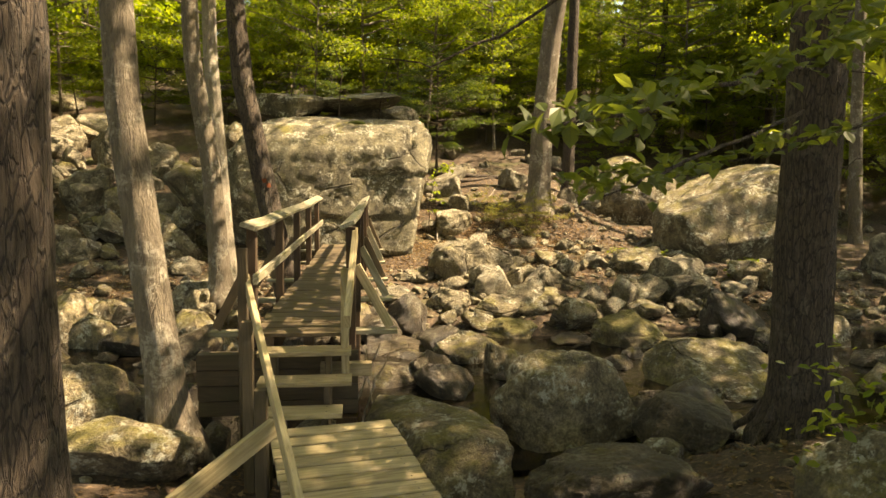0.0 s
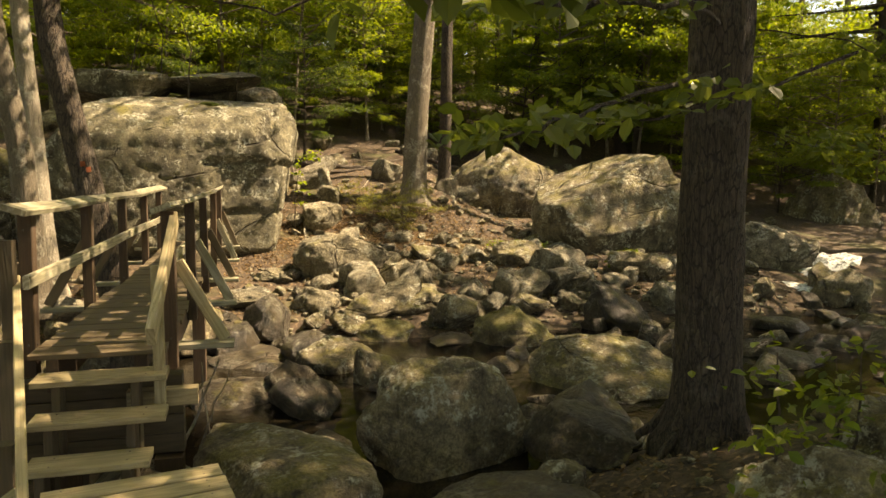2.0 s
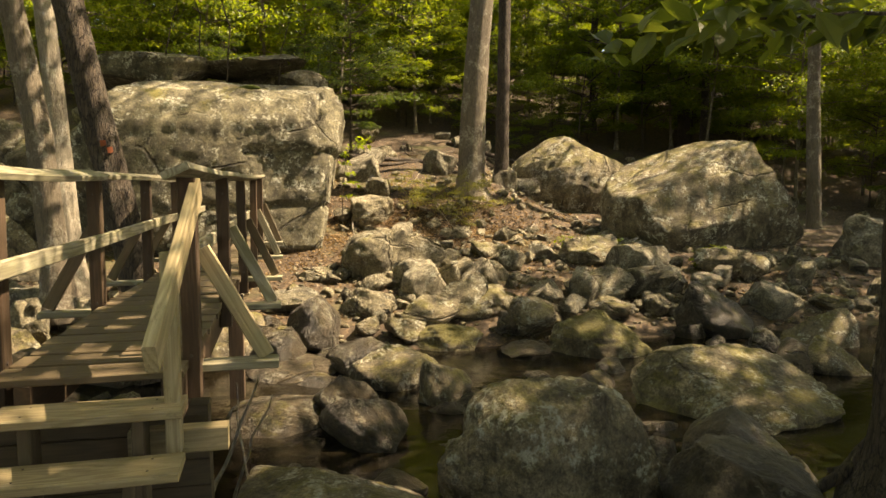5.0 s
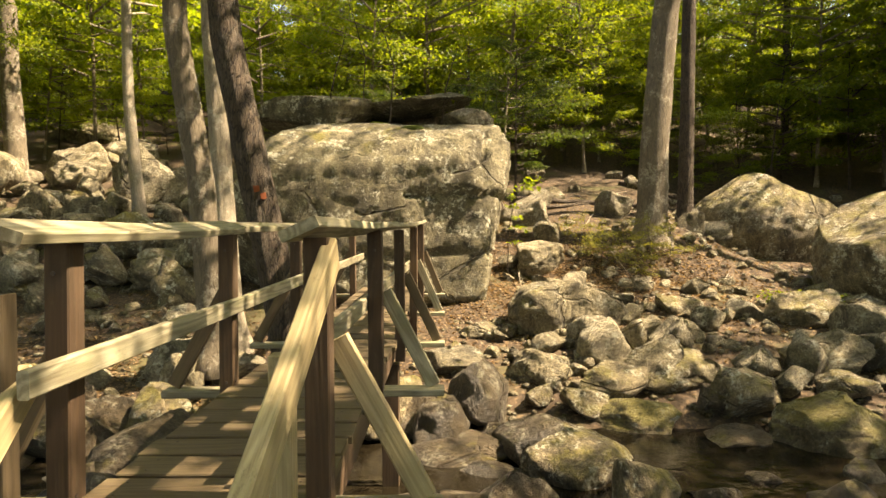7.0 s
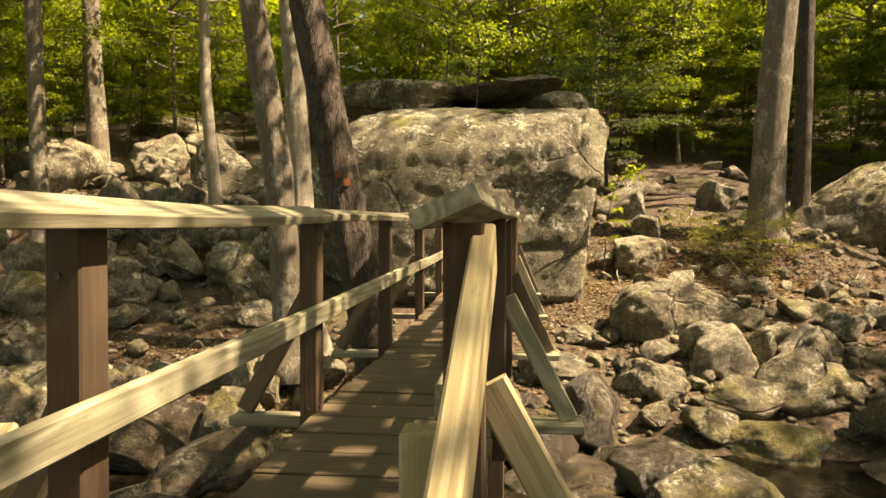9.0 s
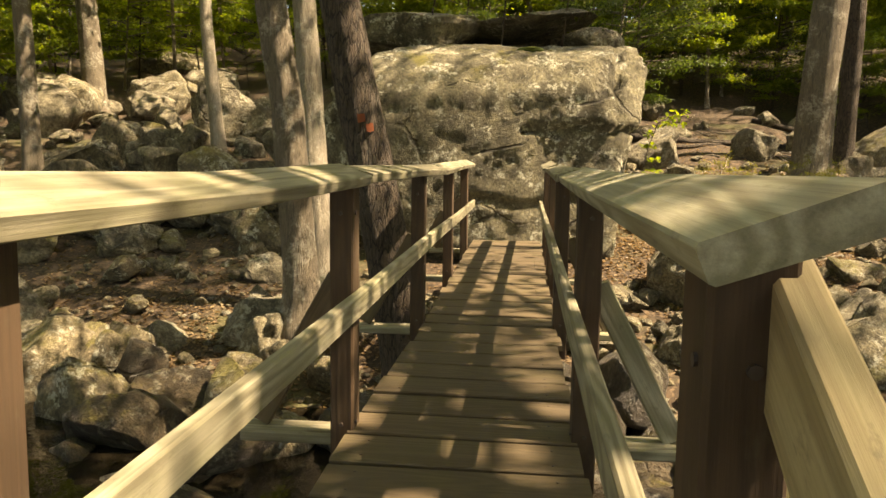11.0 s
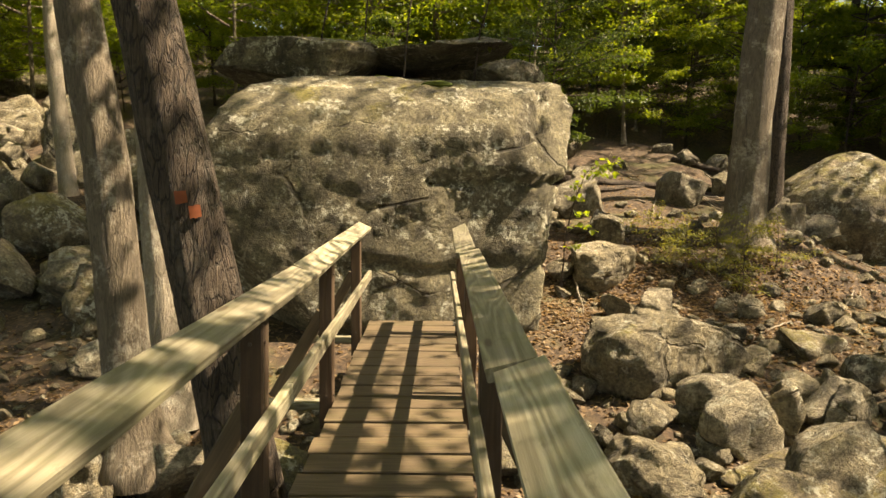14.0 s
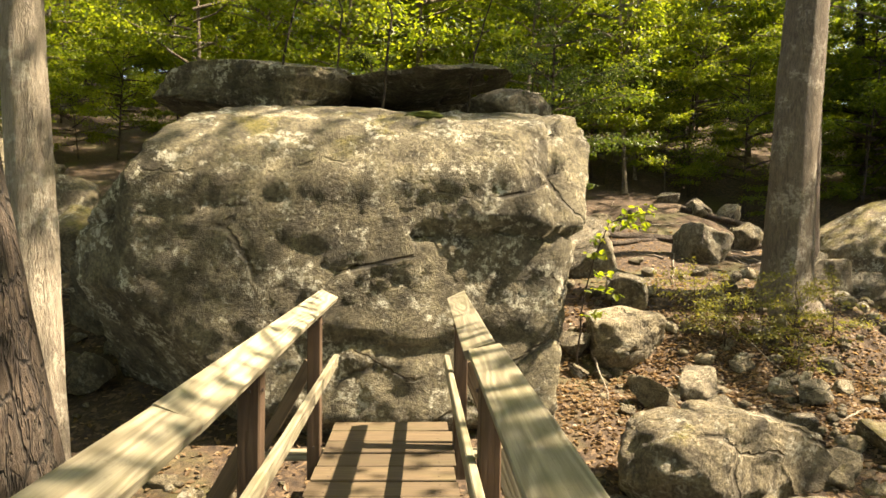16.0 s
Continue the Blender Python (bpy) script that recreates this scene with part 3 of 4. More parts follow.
def footbridge():
    b = thing("footbridge", (0, 9.4, -0.85), "narrow weathered timber footbridge with rails across the stream", "footbridge")
    rnd = random.Random(4)
    y = 5.24
    while y < 13.62:
        w = 0.226 if rnd.random() < 0.7 else 0.216
        yc, e = y + w / 2, rnd.uniform(-0.012, 0.012)
        z0 = at(DECK, yc) - 0.019 + rnd.uniform(-0.003, 0.003)
        slope = math.degrees(math.atan2(at(DECK, yc + 0.1) - at(DECK, yc - 0.1), 0.2))
        me = board_mesh("plank", 0.86 + rnd.uniform(-0.01, 0.02), w, 0.038, WOOD_DECK, rolls=(0, 0.4, 0), bends=(0, rnd.uniform(-0.003, 0.002), 0), chamfer=0.005)
        t = part("plank", me, b, pose(e + (side_x(-1, yc) + side_x(1, yc)) / 2, yc, z0, slope, rnd.uniform(-0.3, 0.3), rnd.uniform(-0.35, 0.35)))
        screws(t, 0.86, w, 0.038, 0.10)
        y += w + rnd.uniform(0.022, 0.034)
    for x in (-0.33, 0.33):
        timber("stringer", (x, 5.22, 0.555), (x, 9.3, 0.58), 0.07, 0.22, WOOD_POST, b)
        timber("stringer", (x, 9.302, 0.58), (x, 13.7, 0.61), 0.07, 0.22, WOOD_POST, b)
    for i, ys_ in enumerate(STATIONS):
        zd, zc = at(DECK, ys_), at(CAP, ys_)
        if i < 5:
            timber("outrigger", (-0.92, ys_ + 0.08, zd - 0.072), (0.825, ys_ + 0.08, zd - 0.062), 0.14, 0.045, WOOD_CAP, b, "pale cross beam")
        for s in (-1, 1):
            x = side_x(s, ys_) + (0.015 if s > 0 else -0.065 if i == 0 else -0.035)
            lean = rnd.uniform(-0.012, 0.012)
            t = timber("post", (x, ys_, zd - 0.20), (x + lean, ys_, zc - 0.040), 0.11, 0.088, WOOD_POST, b, "dark brown post")
            for zb in (zd + 0.02, zc - 0.16):
                bolt = new("bolt", BOLT)
                bolt.parent = t
                bolt.matrix_basis = base_of(t).inverted() @ pose(x - s * 0.046, ys_ - 0.02, zb, 0, 90, 0)
                bolt = new("bolt", BOLT)
                bolt.parent = t
                bolt.matrix_basis = base_of(t).inverted() @ pose(x, ys_ - 0.057, zb, 90, 0, 0)
            if i < 5:
                xo = -0.87 if s < 0 else 0.76
                timber("brace", (x + s * 0.046, ys_ + 0.10, zd + 0.56), (xo, ys_ + 0.10, zd - 0.03), 0.042, 0.088, (WOOD_NEW, WOOD_CAP, WOOD_DECK, WOOD_CAP, WOOD_DECK)[i] if s > 0 else WOOD_DECK, b)
    # hand rails, in lengths that meet over the posts
    for s in (-1, 1):
        first = 5.05 if s < 0 else 5.28
        cuts = [first, 7.36, 10.2, 13.6] if s < 0 else [first, 8.3, 11.3, 13.6]
        for k in range(3):
            y0, y1 = cuts[k], cuts[k + 1] - 0.003
            tilt = -s * (21, 15, 22)[k]
            rolls, bends = (tilt + rnd.uniform(-3, 3), tilt * 0.8, tilt + rnd.uniform(-3, 3)), (0.012 if k == 0 else 0, rnd.uniform(-0.008, 0.004), 0)
            a, c = (side_x(s, y0) - 0.01, y0, at(CAP, y0) - 0.019), (side_x(s, y1) + 0.01 * s, y1, at(CAP, y1) - 0.019)
            n = (Vector(c) - Vector(a)).length
            sk = (0.25 * s if k == 0 else 0, -0.25 * s if k == 2 else 0)
            part("hand_rail", board_mesh("hand_rail", n, 0.142, 0.038, WOOD_CAP, rolls=rolls, bends=bends, chamfer=0.004, skew=sk), b, along(a, c), "pale grey-yellow flat rail")
        inset = -0.051 if s > 0 else 0.031
        y0 = 5.10 if s < 0 else 5.62
        for ya, yb in ((y0, 9.6), (9.603, 13.75)):
            lift = 0.45
            timber("middle_rail", (side_x(s, ya) + inset, ya, at(CAP, ya) - lift - 0.02), (side_x(s, yb) + inset, yb, at(CAP, yb) - lift - (0.075 if yb > 10 else 0.02)), 0.038, 0.09, WOOD_CAP, b, "pale middle rail", rolls=(0, 1.5, 0), bends=(0, -0.01, 0))
    # the far steps and the crib under the near end
    for k in range(2):
        part("far_tread", board_mesh("far_tread", 0.80 - 0.2 * k, 0.26, 0.045, WOOD_NEW), b, pose(0.02, 13.84 + 0.22 * k, 0.70 - 0.05 * k))
        timber("far_bearer", (-0.25, 13.84 + 0.22 * k, 0.2), (-0.25, 13.84 + 0.22 * k, 0.675 - 0.05 * k), 0.2, 0.1, WOOD_POST, b)
        timber("far_bearer", (0.25, 13.84 + 0.22 * k, 0.2), (0.25, 13.84 + 0.22 * k, 0.675 - 0.05 * k), 0.2, 0.1, WOOD_POST, b)
    for k in range(4):
        timber("crib_timber", (-1.05, 5.62 + 0.02 * k, 0.36 - 0.155 * k), (0.45, 5.62 + 0.02 * k, 0.36 - 0.155 * k), 0.15, 0.145, WOOD_DECK, b)
    for x in (-0.34, 0.34):
        timber("pier", (x, 5.64, -0.9), (x, 5.64, -0.2), 0.2, 0.2, WOOD_POST, b)
        timber("pier", (x, 13.3, -0.1), (x, 13.3, 0.49), 0.2, 0.15, WOOD_POST, b)
        timber("pier", (x, 9.3, -0.95), (x, 9.3, 0.46), 0.15, 0.15, WOOD_POST, b)
    return b


footbridge()


def stairs():
    s = thing("wooden_stairs", (0, 4.9, -0.4), "short flight of open yellow lumber steps up to the bridge", "stairs")
    for k, (y, z, x0, x1) in enumerate(((5.08, 0.59, -0.40, 0.40), (4.86, 0.385, -0.37, 0.41), (4.63, 0.185, -0.34, 0.34))):
        t = part("tread", board_mesh("tread", x1 - x0, 0.25, 0.042, WOOD_NEW, rolls=(0, 0.5, 0), bends=(0, -0.002, 0)), s, pose((x0 + x1) / 2, y, z - 0.021, 0, 0, 1.0))
        screws(t, x1 - x0, 0.25, 0.042, 0.13)
    for x in (-0.27, 0.20):
        for y, z in ((5.08, 0.547), (4.86, 0.342), (4.63, 0.142)):
            timber("riser_post", (x, y + 0.02, z - 0.62), (x, y + 0.02, z), 0.14, 0.055, WOOD_DECK, s)
    timber("cross_timber", (0.12, 5.25, 0.36), (0.58, 5.25, 0.36), 0.10, 0.12, WOOD_NEW, s, "square timber under the step")
    # right rail and its short post
    timber("newel", (0.345, 5.12, 0.35), (0.345, 5.12, 1.29), 0.085, 0.07, WOOD_NEW, s)
    timber("stair_rail", (0.43, 5.52, 1.58), (0.388, 4.38, 0.96), 0.05, 0.125, WOOD_NEW, s, "sloping stair rail")
    # left rail runs on along the landing
    timber("newel", (-0.54, 5.16, -0.5), (-0.54, 5.16, 1.47), 0.082, 0.082, WOOD_DECK, s)
    timber("newel", (-0.42, 4.66, -0.5), (-0.42, 4.66, 0.92), 0.085, 0.085, WOOD_DECK, s)
    timber("stair_rail", (-0.535, 5.30, 1.17), (0.20, 2.60, 0.28), 0.045, 0.125, WOOD_NEW, s, "long sloping stair rail")
    return s


stairs()


def landing():
    p = thing("wooden_landing", (0.37, 3.9, -0.3), "low landing of yellow planks beside the steps", "landing")
    rnd = random.Random(9)
    d = Vector((0.197, -0.980, 0))
    c = Vector((0.255, 4.50, 0.10))
    for k in range(10):
        q = c + d * (0.085 + 0.194 * k)
        t = part("plank", board_mesh("plank", 0.96 + rnd.uniform(-0.015, 0.02), 0.17, 0.042, WOOD_NEW), p, pose(q.x, q.y, 0.079 - 0.004 * k, 0, rnd.uniform(-0.3, 0.3), 11.4 + rnd.uniform(-0.6, 0.6)))
        screws(t, 0.96, 0.17, 0.042, 0.10)
    for s in (-0.38, 0.38):
        a = c + Vector((0.98, 0.197, 0)) * s
        timber("joist", (a.x, a.y, -0.03), (a.x + d.x * 2.0, a.y + d.y * 2.0, -0.07), 0.09, 0.17, WOOD_DECK, p)
        for f in (0.3, 1.6):
            timber("leg", (a.x + d.x * f, a.y + d.y * f, -0.75), (a.x + d.x * f, a.y + d.y * f, -0.125), 0.09, 0.09, WOOD_DECK, p)
    timber("rail_post", (-0.18, 3.75, -0.5), (-0.18, 3.75, 0.62), 0.085, 0.085, WOOD_DECK, p)
    timber("side_board", (-0.08, 3.60, 0.40), (-1.0, 2.35, -0.02), 0.045, 0.135, WOOD_NEW, p, "sloping board propped beside the landing")
    return p


landing()


# ---- trees ----
def tube(points, radii, sides, rough, seed):
    """A trunk or limb through points: rings with ridged bark."""
    verts, faces = [], []
    off = Vector((seed * 2.3, seed * 7.7, 0))
    n = len(points)
    for i, (p, r) in enumerate(zip(points, radii)):
        t = (Vector(points[min(i + 1, n - 1)]) - Vector(points[max(i - 1, 0)])).normalized()
        x = t.cross(Vector((0.31, 0.9, 0.1))).normalized()
        y = t.cross(x)
        for j in range(sides):
            a = 2 * math.pi * j / sides
            d = x * math.cos(a) + y * math.sin(a)
            k = 1.0
            if rough:
                k += rough * (noise.noise(Vector((d.x * 2.2, d.y * 2.2, p[2] * 0.8)) + off) + 0.7 * noise.noise(Vector((d.x * 7, d.y * 7, p[2] * 2.0)) + off) + 0.35 * noise.noise(Vector((d.x * 15, d.y * 15, p[2] * 5)) + off))
            verts.append(Vector(p) + d * r * k)
    for i in range(n - 1):
        for j in range(sides):
            k = (j + 1) % sides
            faces.append((i * sides + j, i * sides + k, (i + 1) * sides + k, (i + 1) * sides + j))
    return verts, faces


def leaf_shape(size, rnd):
    """The six corners of one pointed leaf, folded a little along its middle."""
    w, f = size * rnd.uniform(0.26, 0.34), size * rnd.uniform(0.02, 0.12)
    return [(0, 0, 0), (size * 0.35, -w, f), (size * 0.72, -w * 0.8, f), (size, 0, -f), (size * 0.72, w * 0.8, f), (size * 0.35, w, f)]


def leaves_on(sprays, size, per, seed, flat=0.5, quad=True):
    """Leaves in flat sprays: each spray is a foot, a tip and a spread."""
    rnd = random.Random(seed)
    verts, faces = [], []
    for a, b, spread in sprays:
        a, b = Vector(a), Vector(b)
        d = (b - a)
        side = d.cross(Vector((0, 0, 1)))
        side = side.normalized() if side.length > 1e-5 else Vector((1, 0, 0))
        for i in range(per):
            f = rnd.uniform(0.15, 1.05)
            o = a + d * f + side * rnd.gauss(0, spread * 0.5) + Vector((0, 0, rnd.gauss(0, spread * 0.13)))
            m = Euler((rnd.gauss(0, flat), rnd.gauss(0.25, flat), math.atan2(d.y, d.x) + rnd.gauss(0, 1.1))).to_matrix()
            s = size * rnd.uniform(0.65, 1.2)
            n = len(verts)
            if quad:
                w = s * 0.30
                for c in ((0, 0, 0), (s * 0.5, -w, 0.04 * s), (s, 0, -0.06 * s), (s * 0.5, w, 0.04 * s)):
                    verts.append(o + m @ Vector(c))
                faces.append((n, n + 1, n + 2, n + 3))
            else:
                for c in leaf_shape(s, rnd):
                    verts.append(o + m @ Vector(c))
                faces += [(n, n + 1, n + 2, n + 3), (n, n + 3, n + 4, n + 5)]
    return verts, faces


def crown_parts(seed, low, high, reach, limbs, twigs, per, size, curve=0.35):
    """Limbs with flat leafy sprays round an upright stem, from low to high."""
    rnd = random.Random(seed)
    wood_v, wood_f, sprays = [], [], []
    for i in range(limbs):
        f = (i + rnd.random()) / limbs
        z0 = low + (high - low) * f
        a = rnd.uniform(0, 2 * math.pi)
        n = reach * (0.45 + 0.75 * math.sin(math.pi * min(1, 0.15 + f * 0.85))) * rnd.uniform(0.6, 1.15)
        rise = n * rnd.uniform(0.05, 0.6) * (0.5 + f)
        pts = []
        for k in range(5):
            g = k / 4
            pts.append((math.cos(a) * n * g + 0.12 * n * noise.noise((seed, i, g * 2)), math.sin(a) * n * g + 0.12 * n * noise.noise((i, seed, g * 2)), z0 + rise * g * (1 - curve * g)))
        r0 = 0.012 + 0.011 * n
        v, fc = tube(pts, [r0 * (1 - 0.85 * k / 4) for k in range(5)], 5, 0, seed)
        o = len(wood_v)
        wood_v += v
        wood_f += [tuple(x + o for x in q) for q in fc]
        for k in range(twigs):
            g = rnd.uniform(0.28, 1.0)
            j = min(3, int(g * 4))
            p = Vector(pts[j]).lerp(Vector(pts[j + 1]), g * 4 - j)
            b = a + rnd.uniform(-1.25, 1.25)
            tl = n * rnd.uniform(0.16, 0.36) + 0.15
            sprays.append((p, p + Vector((math.cos(b) * tl, math.sin(b) * tl, tl * rnd.uniform(-0.25, 0.3))), tl * 0.55))
    lv, lf = leaves_on(sprays, size, per, seed + 1)
    return wood_v, wood_f, lv, lf


def tree(name, path, radii, bark, label, crown=None, sides=28, rough=0.10, step=0.16, foliage=None, seed=1, group=""):
    """A tree whose trunk goes through path; crown: (low, high, reach, limbs, twigs, leaves a twig, leaf size)."""
    t = thing(name, (*path[0][:2], path[0][2]), label, "tree", group)
    pts, rad = [], []
    for (a, b), (r0, r1) in zip(zip(path, path[1:]), zip(radii, radii[1:])):
        n = max(2, int((Vector(b) - Vector(a)).length / step))
        for k in range(n):
            f = k / n
            pts.append(tuple(Vector(a).lerp(Vector(b), f)))
            rad.append(r0 + (r1 - r0) * f)
    pts.append(path[-1])
    rad.append(radii[-1])
    z0 = path[0][2]
    rad = [r * (1 + 0.75 * math.exp(-max(0, p[2] - z0 - 0.15) / 0.22)) for p, r in zip(pts, rad)]
    v, f = tube(pts, rad, sides, rough, seed)
    o = Vector(path[0])
    part("trunk", mesh("trunk", [q - o for q in v], f, bark, True), t, Matrix.Translation(o))
    if crown:
        wv_, wf_, lv, lf = crown_parts(seed * 11 + 3, *crown)
        top = Vector(path[-1])
        base = Matrix.Translation((top.x, top.y, 0))
        tagged(part("branchwork", mesh("branchwork", wv_, wf_, bark, True), t, base), kind="stuff")
        part("crown", mesh("crown", lv, lf, foliage or LEAF), t, base)
    return t


def roots(t, x, y, z, r, reach, count, bark, seed):
    rnd = random.Random(seed)
    for i in range(count):
        a = 6.28 * (i + rnd.uniform(-0.25, 0.25)) / count
        pts = []
        for k in range(9):
            f = k / 8
            d = r * 0.6 + reach * f * rnd.uniform(0.95, 1.05)
            px, py = x + math.cos(a + 0.5 * f * math.sin(i)) * d, y + math.sin(a + 0.5 * f * math.sin(i)) * d
            pts.append((px, py, max(ground_z(px, py) - 0.03, z + 0.30 * (1 - f) ** 2 - 0.3 * f)))
        v, f_ = tube(pts, [0.42 * r * (1 - 0.8 * k / 8) for k in range(9)], 10, 0.12, seed + i)
        part("root", mesh("root", v, f_, bark, True), t)


BIG = (6.5, 14.0, 4.8, 30, 10, 15, 0.18)
near_tree = tree("tree", [(-0.99, 2.05, 0.0), (-1.0, 2.05, 4), (-0.9, 2.1, 13)], (0.23, 0.21, 0.12), BARK_DARK, "thick dark furrowed trunk beside the path", BIG, sides=64, rough=0.07, step=0.08, seed=1)
roots(near_tree, -0.99, 2.05, 0.0, 0.18, 0.5, 6, BARK_DARK, 7)
near_tree = tree("tree", [(-1.10, 5.0, -0.35), (-1.20, 5.0, 0.6), (-1.47, 5.07, 2.7), (-1.55, 5.1, 4.5), (-1.6, 5.2, 13)], (0.165, 0.15, 0.135, 0.125, 0.08), BARK_GREY, "leaning grey blotched trunk near the stairs", BIG, sides=48, rough=0.07, step=0.08, seed=2)
roots(near_tree, -1.10, 5.0, -0.35, 0.14, 0.6, 6, BARK_GREY, 3)
tree("tree", [(-2.15, 12.1, -0.2), (-2.27, 11.95, 2.3), (-2.55, 11.9, 4.2), (-2.8, 12.0, 13)], (0.19, 0.165, 0.145, 0.08), BARK_GREY, "grey rough leaning trunk beside the bridge", BIG, sides=40, rough=0.08, step=0.10, seed=3)
tree("tree", [(-2.20, 13.0, -0.1), (-2.36, 13.1, 2.3), (-2.5, 13.1, 4.5), (-2.6, 13.2, 13)], (0.17, 0.145, 0.13, 0.08), BARK_PALE, "slim pale sunlit trunk beside the bridge", BIG, sides=40, rough=0.08, step=0.10, seed=4)
t3 = tree("tree", [(-0.62, 10.35, -0.6), (-0.90, 10.32, 1.0), (-1.10, 10.30, 2.05), (-1.40, 10.28, 3.6), (-2.2, 10.3, 13)], (0.21, 0.18, 0.165, 0.155, 0.08), BARK_DARK, "dark leaning trunk with orange trail marks", BIG, sides=48, rough=0.09, step=0.10, seed=5)
# upper trunk bent and crown set out of view to shade the bridge
near_tree = tree("tree", [(4.68, 5.14, -0.5), (4.62, 5.1, 1.6), (4.66, 5.1, 4), (5.0, 5.9, 8), (5.8, 6.5, 11.6)], (0.27, 0.255, 0.24, 0.18, 0.10), BARK_DARK, "stout dark furrowed trunk on the near bank", (5.6, 11.2, 4.6, 38, 11, 15, 0.18), sides=64, rough=0.06, step=0.08, seed=6)
roots(near_tree, 4.68, 5.14, -0.12, 0.20, 0.55, 6, BARK_DARK, 5)
# unseen crown leaned over and thickened to shade the great boulder's left top
tree("tree", [(4.98, 17.25, 1.2), (5.02, 17.15, 3.3), (5.25, 17.2, 6), (7.2, 15.4, 21)], (0.31, 0.275, 0.25, 0.10), BARK_GREY, "tall straight grey trunk on the far bank", (14.5, 21, 3.6, 46, 11, 30, 0.18), sides=40, rough=0.06, step=0.12, seed=7)
tree("tree", [(6.25, 19.0, 1.2), (6.3, 19.0, 3.6), (6.6, 19.4, 17)], (0.19, 0.16, 0.09), BARK_DARK, "slim dark trunk behind the far bank", (12, 17, 3.4, 20, 9, 22, 0.18), sides=28, rough=0.06, step=0.15, seed=8)
tree("tree", [(-6.0, 18.8, 1.5), (-6.25, 18.8, 4.5), (-6.4, 18.9, 12)], (0.15, 0.12, 0.07), BARK_PALE, "slim pale trunk among hillside boulders", (6, 12, 3.2, 22, 8, 26, 0.18), sides=24, rough=0.06, step=0.15, seed=9)
tree("tree", [(-11.0, 22.5, 2.6), (-11.2, 22.5, 6), (-11.3, 22.5, 15)], (0.30, 0.25, 0.14), BARK_GREY, "thick grey trunk on the hillside", (8, 15, 4.2, 24, 9, 26, 0.19), sides=28, rough=0.06, step=0.15, seed=10)
tree("tree", [(-9.6, 16.5, 1.0), (-10.3, 16.5, 4.0), (-10.8, 16.5, 9)], (0.09, 0.08, 0.04), BARK_PALE, "thin leaning pale sapling on the hillside", (4, 9, 2.0, 16, 8, 24, 0.15), sides=20, rough=0.06, step=0.15, seed=11)

# trees added only to shade banks and stream, at or beyond the view's edge
tree("tree", [(12.0, 2.0, 0.0), (12.0, 2.0, 5), (12.1, 2.0, 14)], (0.2, 0.18, 0.1), BARK_DARK, "added unseen dark tree that shades the near bank", (7.0, 14.0, 5.2, 40, 10, 20, 0.18), sides=20, seed=12)
tree("tree", [(14.0, 4.6, -0.4), (13.9, 4.6, 5), (13.2, 5.2, 15)], (0.22, 0.19, 0.1), BARK_GREY, "added unseen grey tree that shades the stream", (7.5, 15.0, 5.8, 34, 9, 11, 0.18), sides=20, seed=18)
tree("tree", [(17.2, 9.6, 0.0), (17.1, 9.6, 5), (16.9, 10.0, 15)], (0.22, 0.19, 0.1), BARK_DARK, "added unseen dark tree that shades the upper stream", (6.5, 15.0, 5.2, 34, 9, 11, 0.18), sides=20, seed=19)
tree("tree", [(20.0, 14.0, 0.5), (19.9, 14.0, 5), (19.6, 14.2, 15)], (0.22, 0.19, 0.1), BARK_GREY, "added tall grey tree that shades the far bank", (6.5, 15.0, 5.2, 34, 9, 12, 0.18), sides=20, seed=20)
tree("tree", [(22.0, 19.5, 1.2), (21.9, 19.5, 6), (21.6, 19.6, 16)], (0.22, 0.19, 0.1), BARK_DARK, "added tall dark tree that shades the far slope", (5.5, 15.5, 5.6, 40, 10, 24, 0.18), sides=20, seed=21)
tree("tree", [(9.3, -0.2, 0.2), (9.3, -0.2, 5), (9.4, -0.2, 14)], (0.2, 0.18, 0.1), BARK_DARK, "added unseen dark tree that shades the near bank's edge", (5.2, 13.0, 6.4, 62, 11, 24, 0.18), sides=20, seed=17)
tree("tree", [(7.0, -3.6, 0.3), (7.0, -3.6, 5), (7.1, -3.6, 14)], (0.2, 0.18, 0.1), BARK_GREY, "added unseen grey tree that shades the near bank from behind", (6.0, 14.0, 5.5, 36, 10, 20, 0.18), sides=20, seed=13)

tree("tree", [(13.6, 16.6, 0.2), (13.4, 16.6, 4), (13.2, 16.6, 14)], (0.17, 0.15, 0.09), BARK_GREY, "grey trunk beside the upper stream", (10.5, 14.5, 2.6, 14, 8, 9, 0.18), sides=20, seed=14)
tree("tree", [(15.7, 26.0, 2.2), (15.6, 26.0, 7), (15.5, 26.0, 15)], (0.24, 0.21, 0.1), BARK_DARK, "dark straight trunk on the far slope", (8.0, 15.0, 4.5, 30, 10, 26, 0.19), sides=20, seed=15)
tree("tree", [(18.0, 25.6, 2.2), (17.9, 25.6, 7), (17.7, 25.6, 15)], (0.22, 0.19, 0.1), BARK_DARK, "dark straight trunk on the far slope", (8.0, 15.0, 4.5, 30, 10, 26, 0.19), sides=20, seed=16)

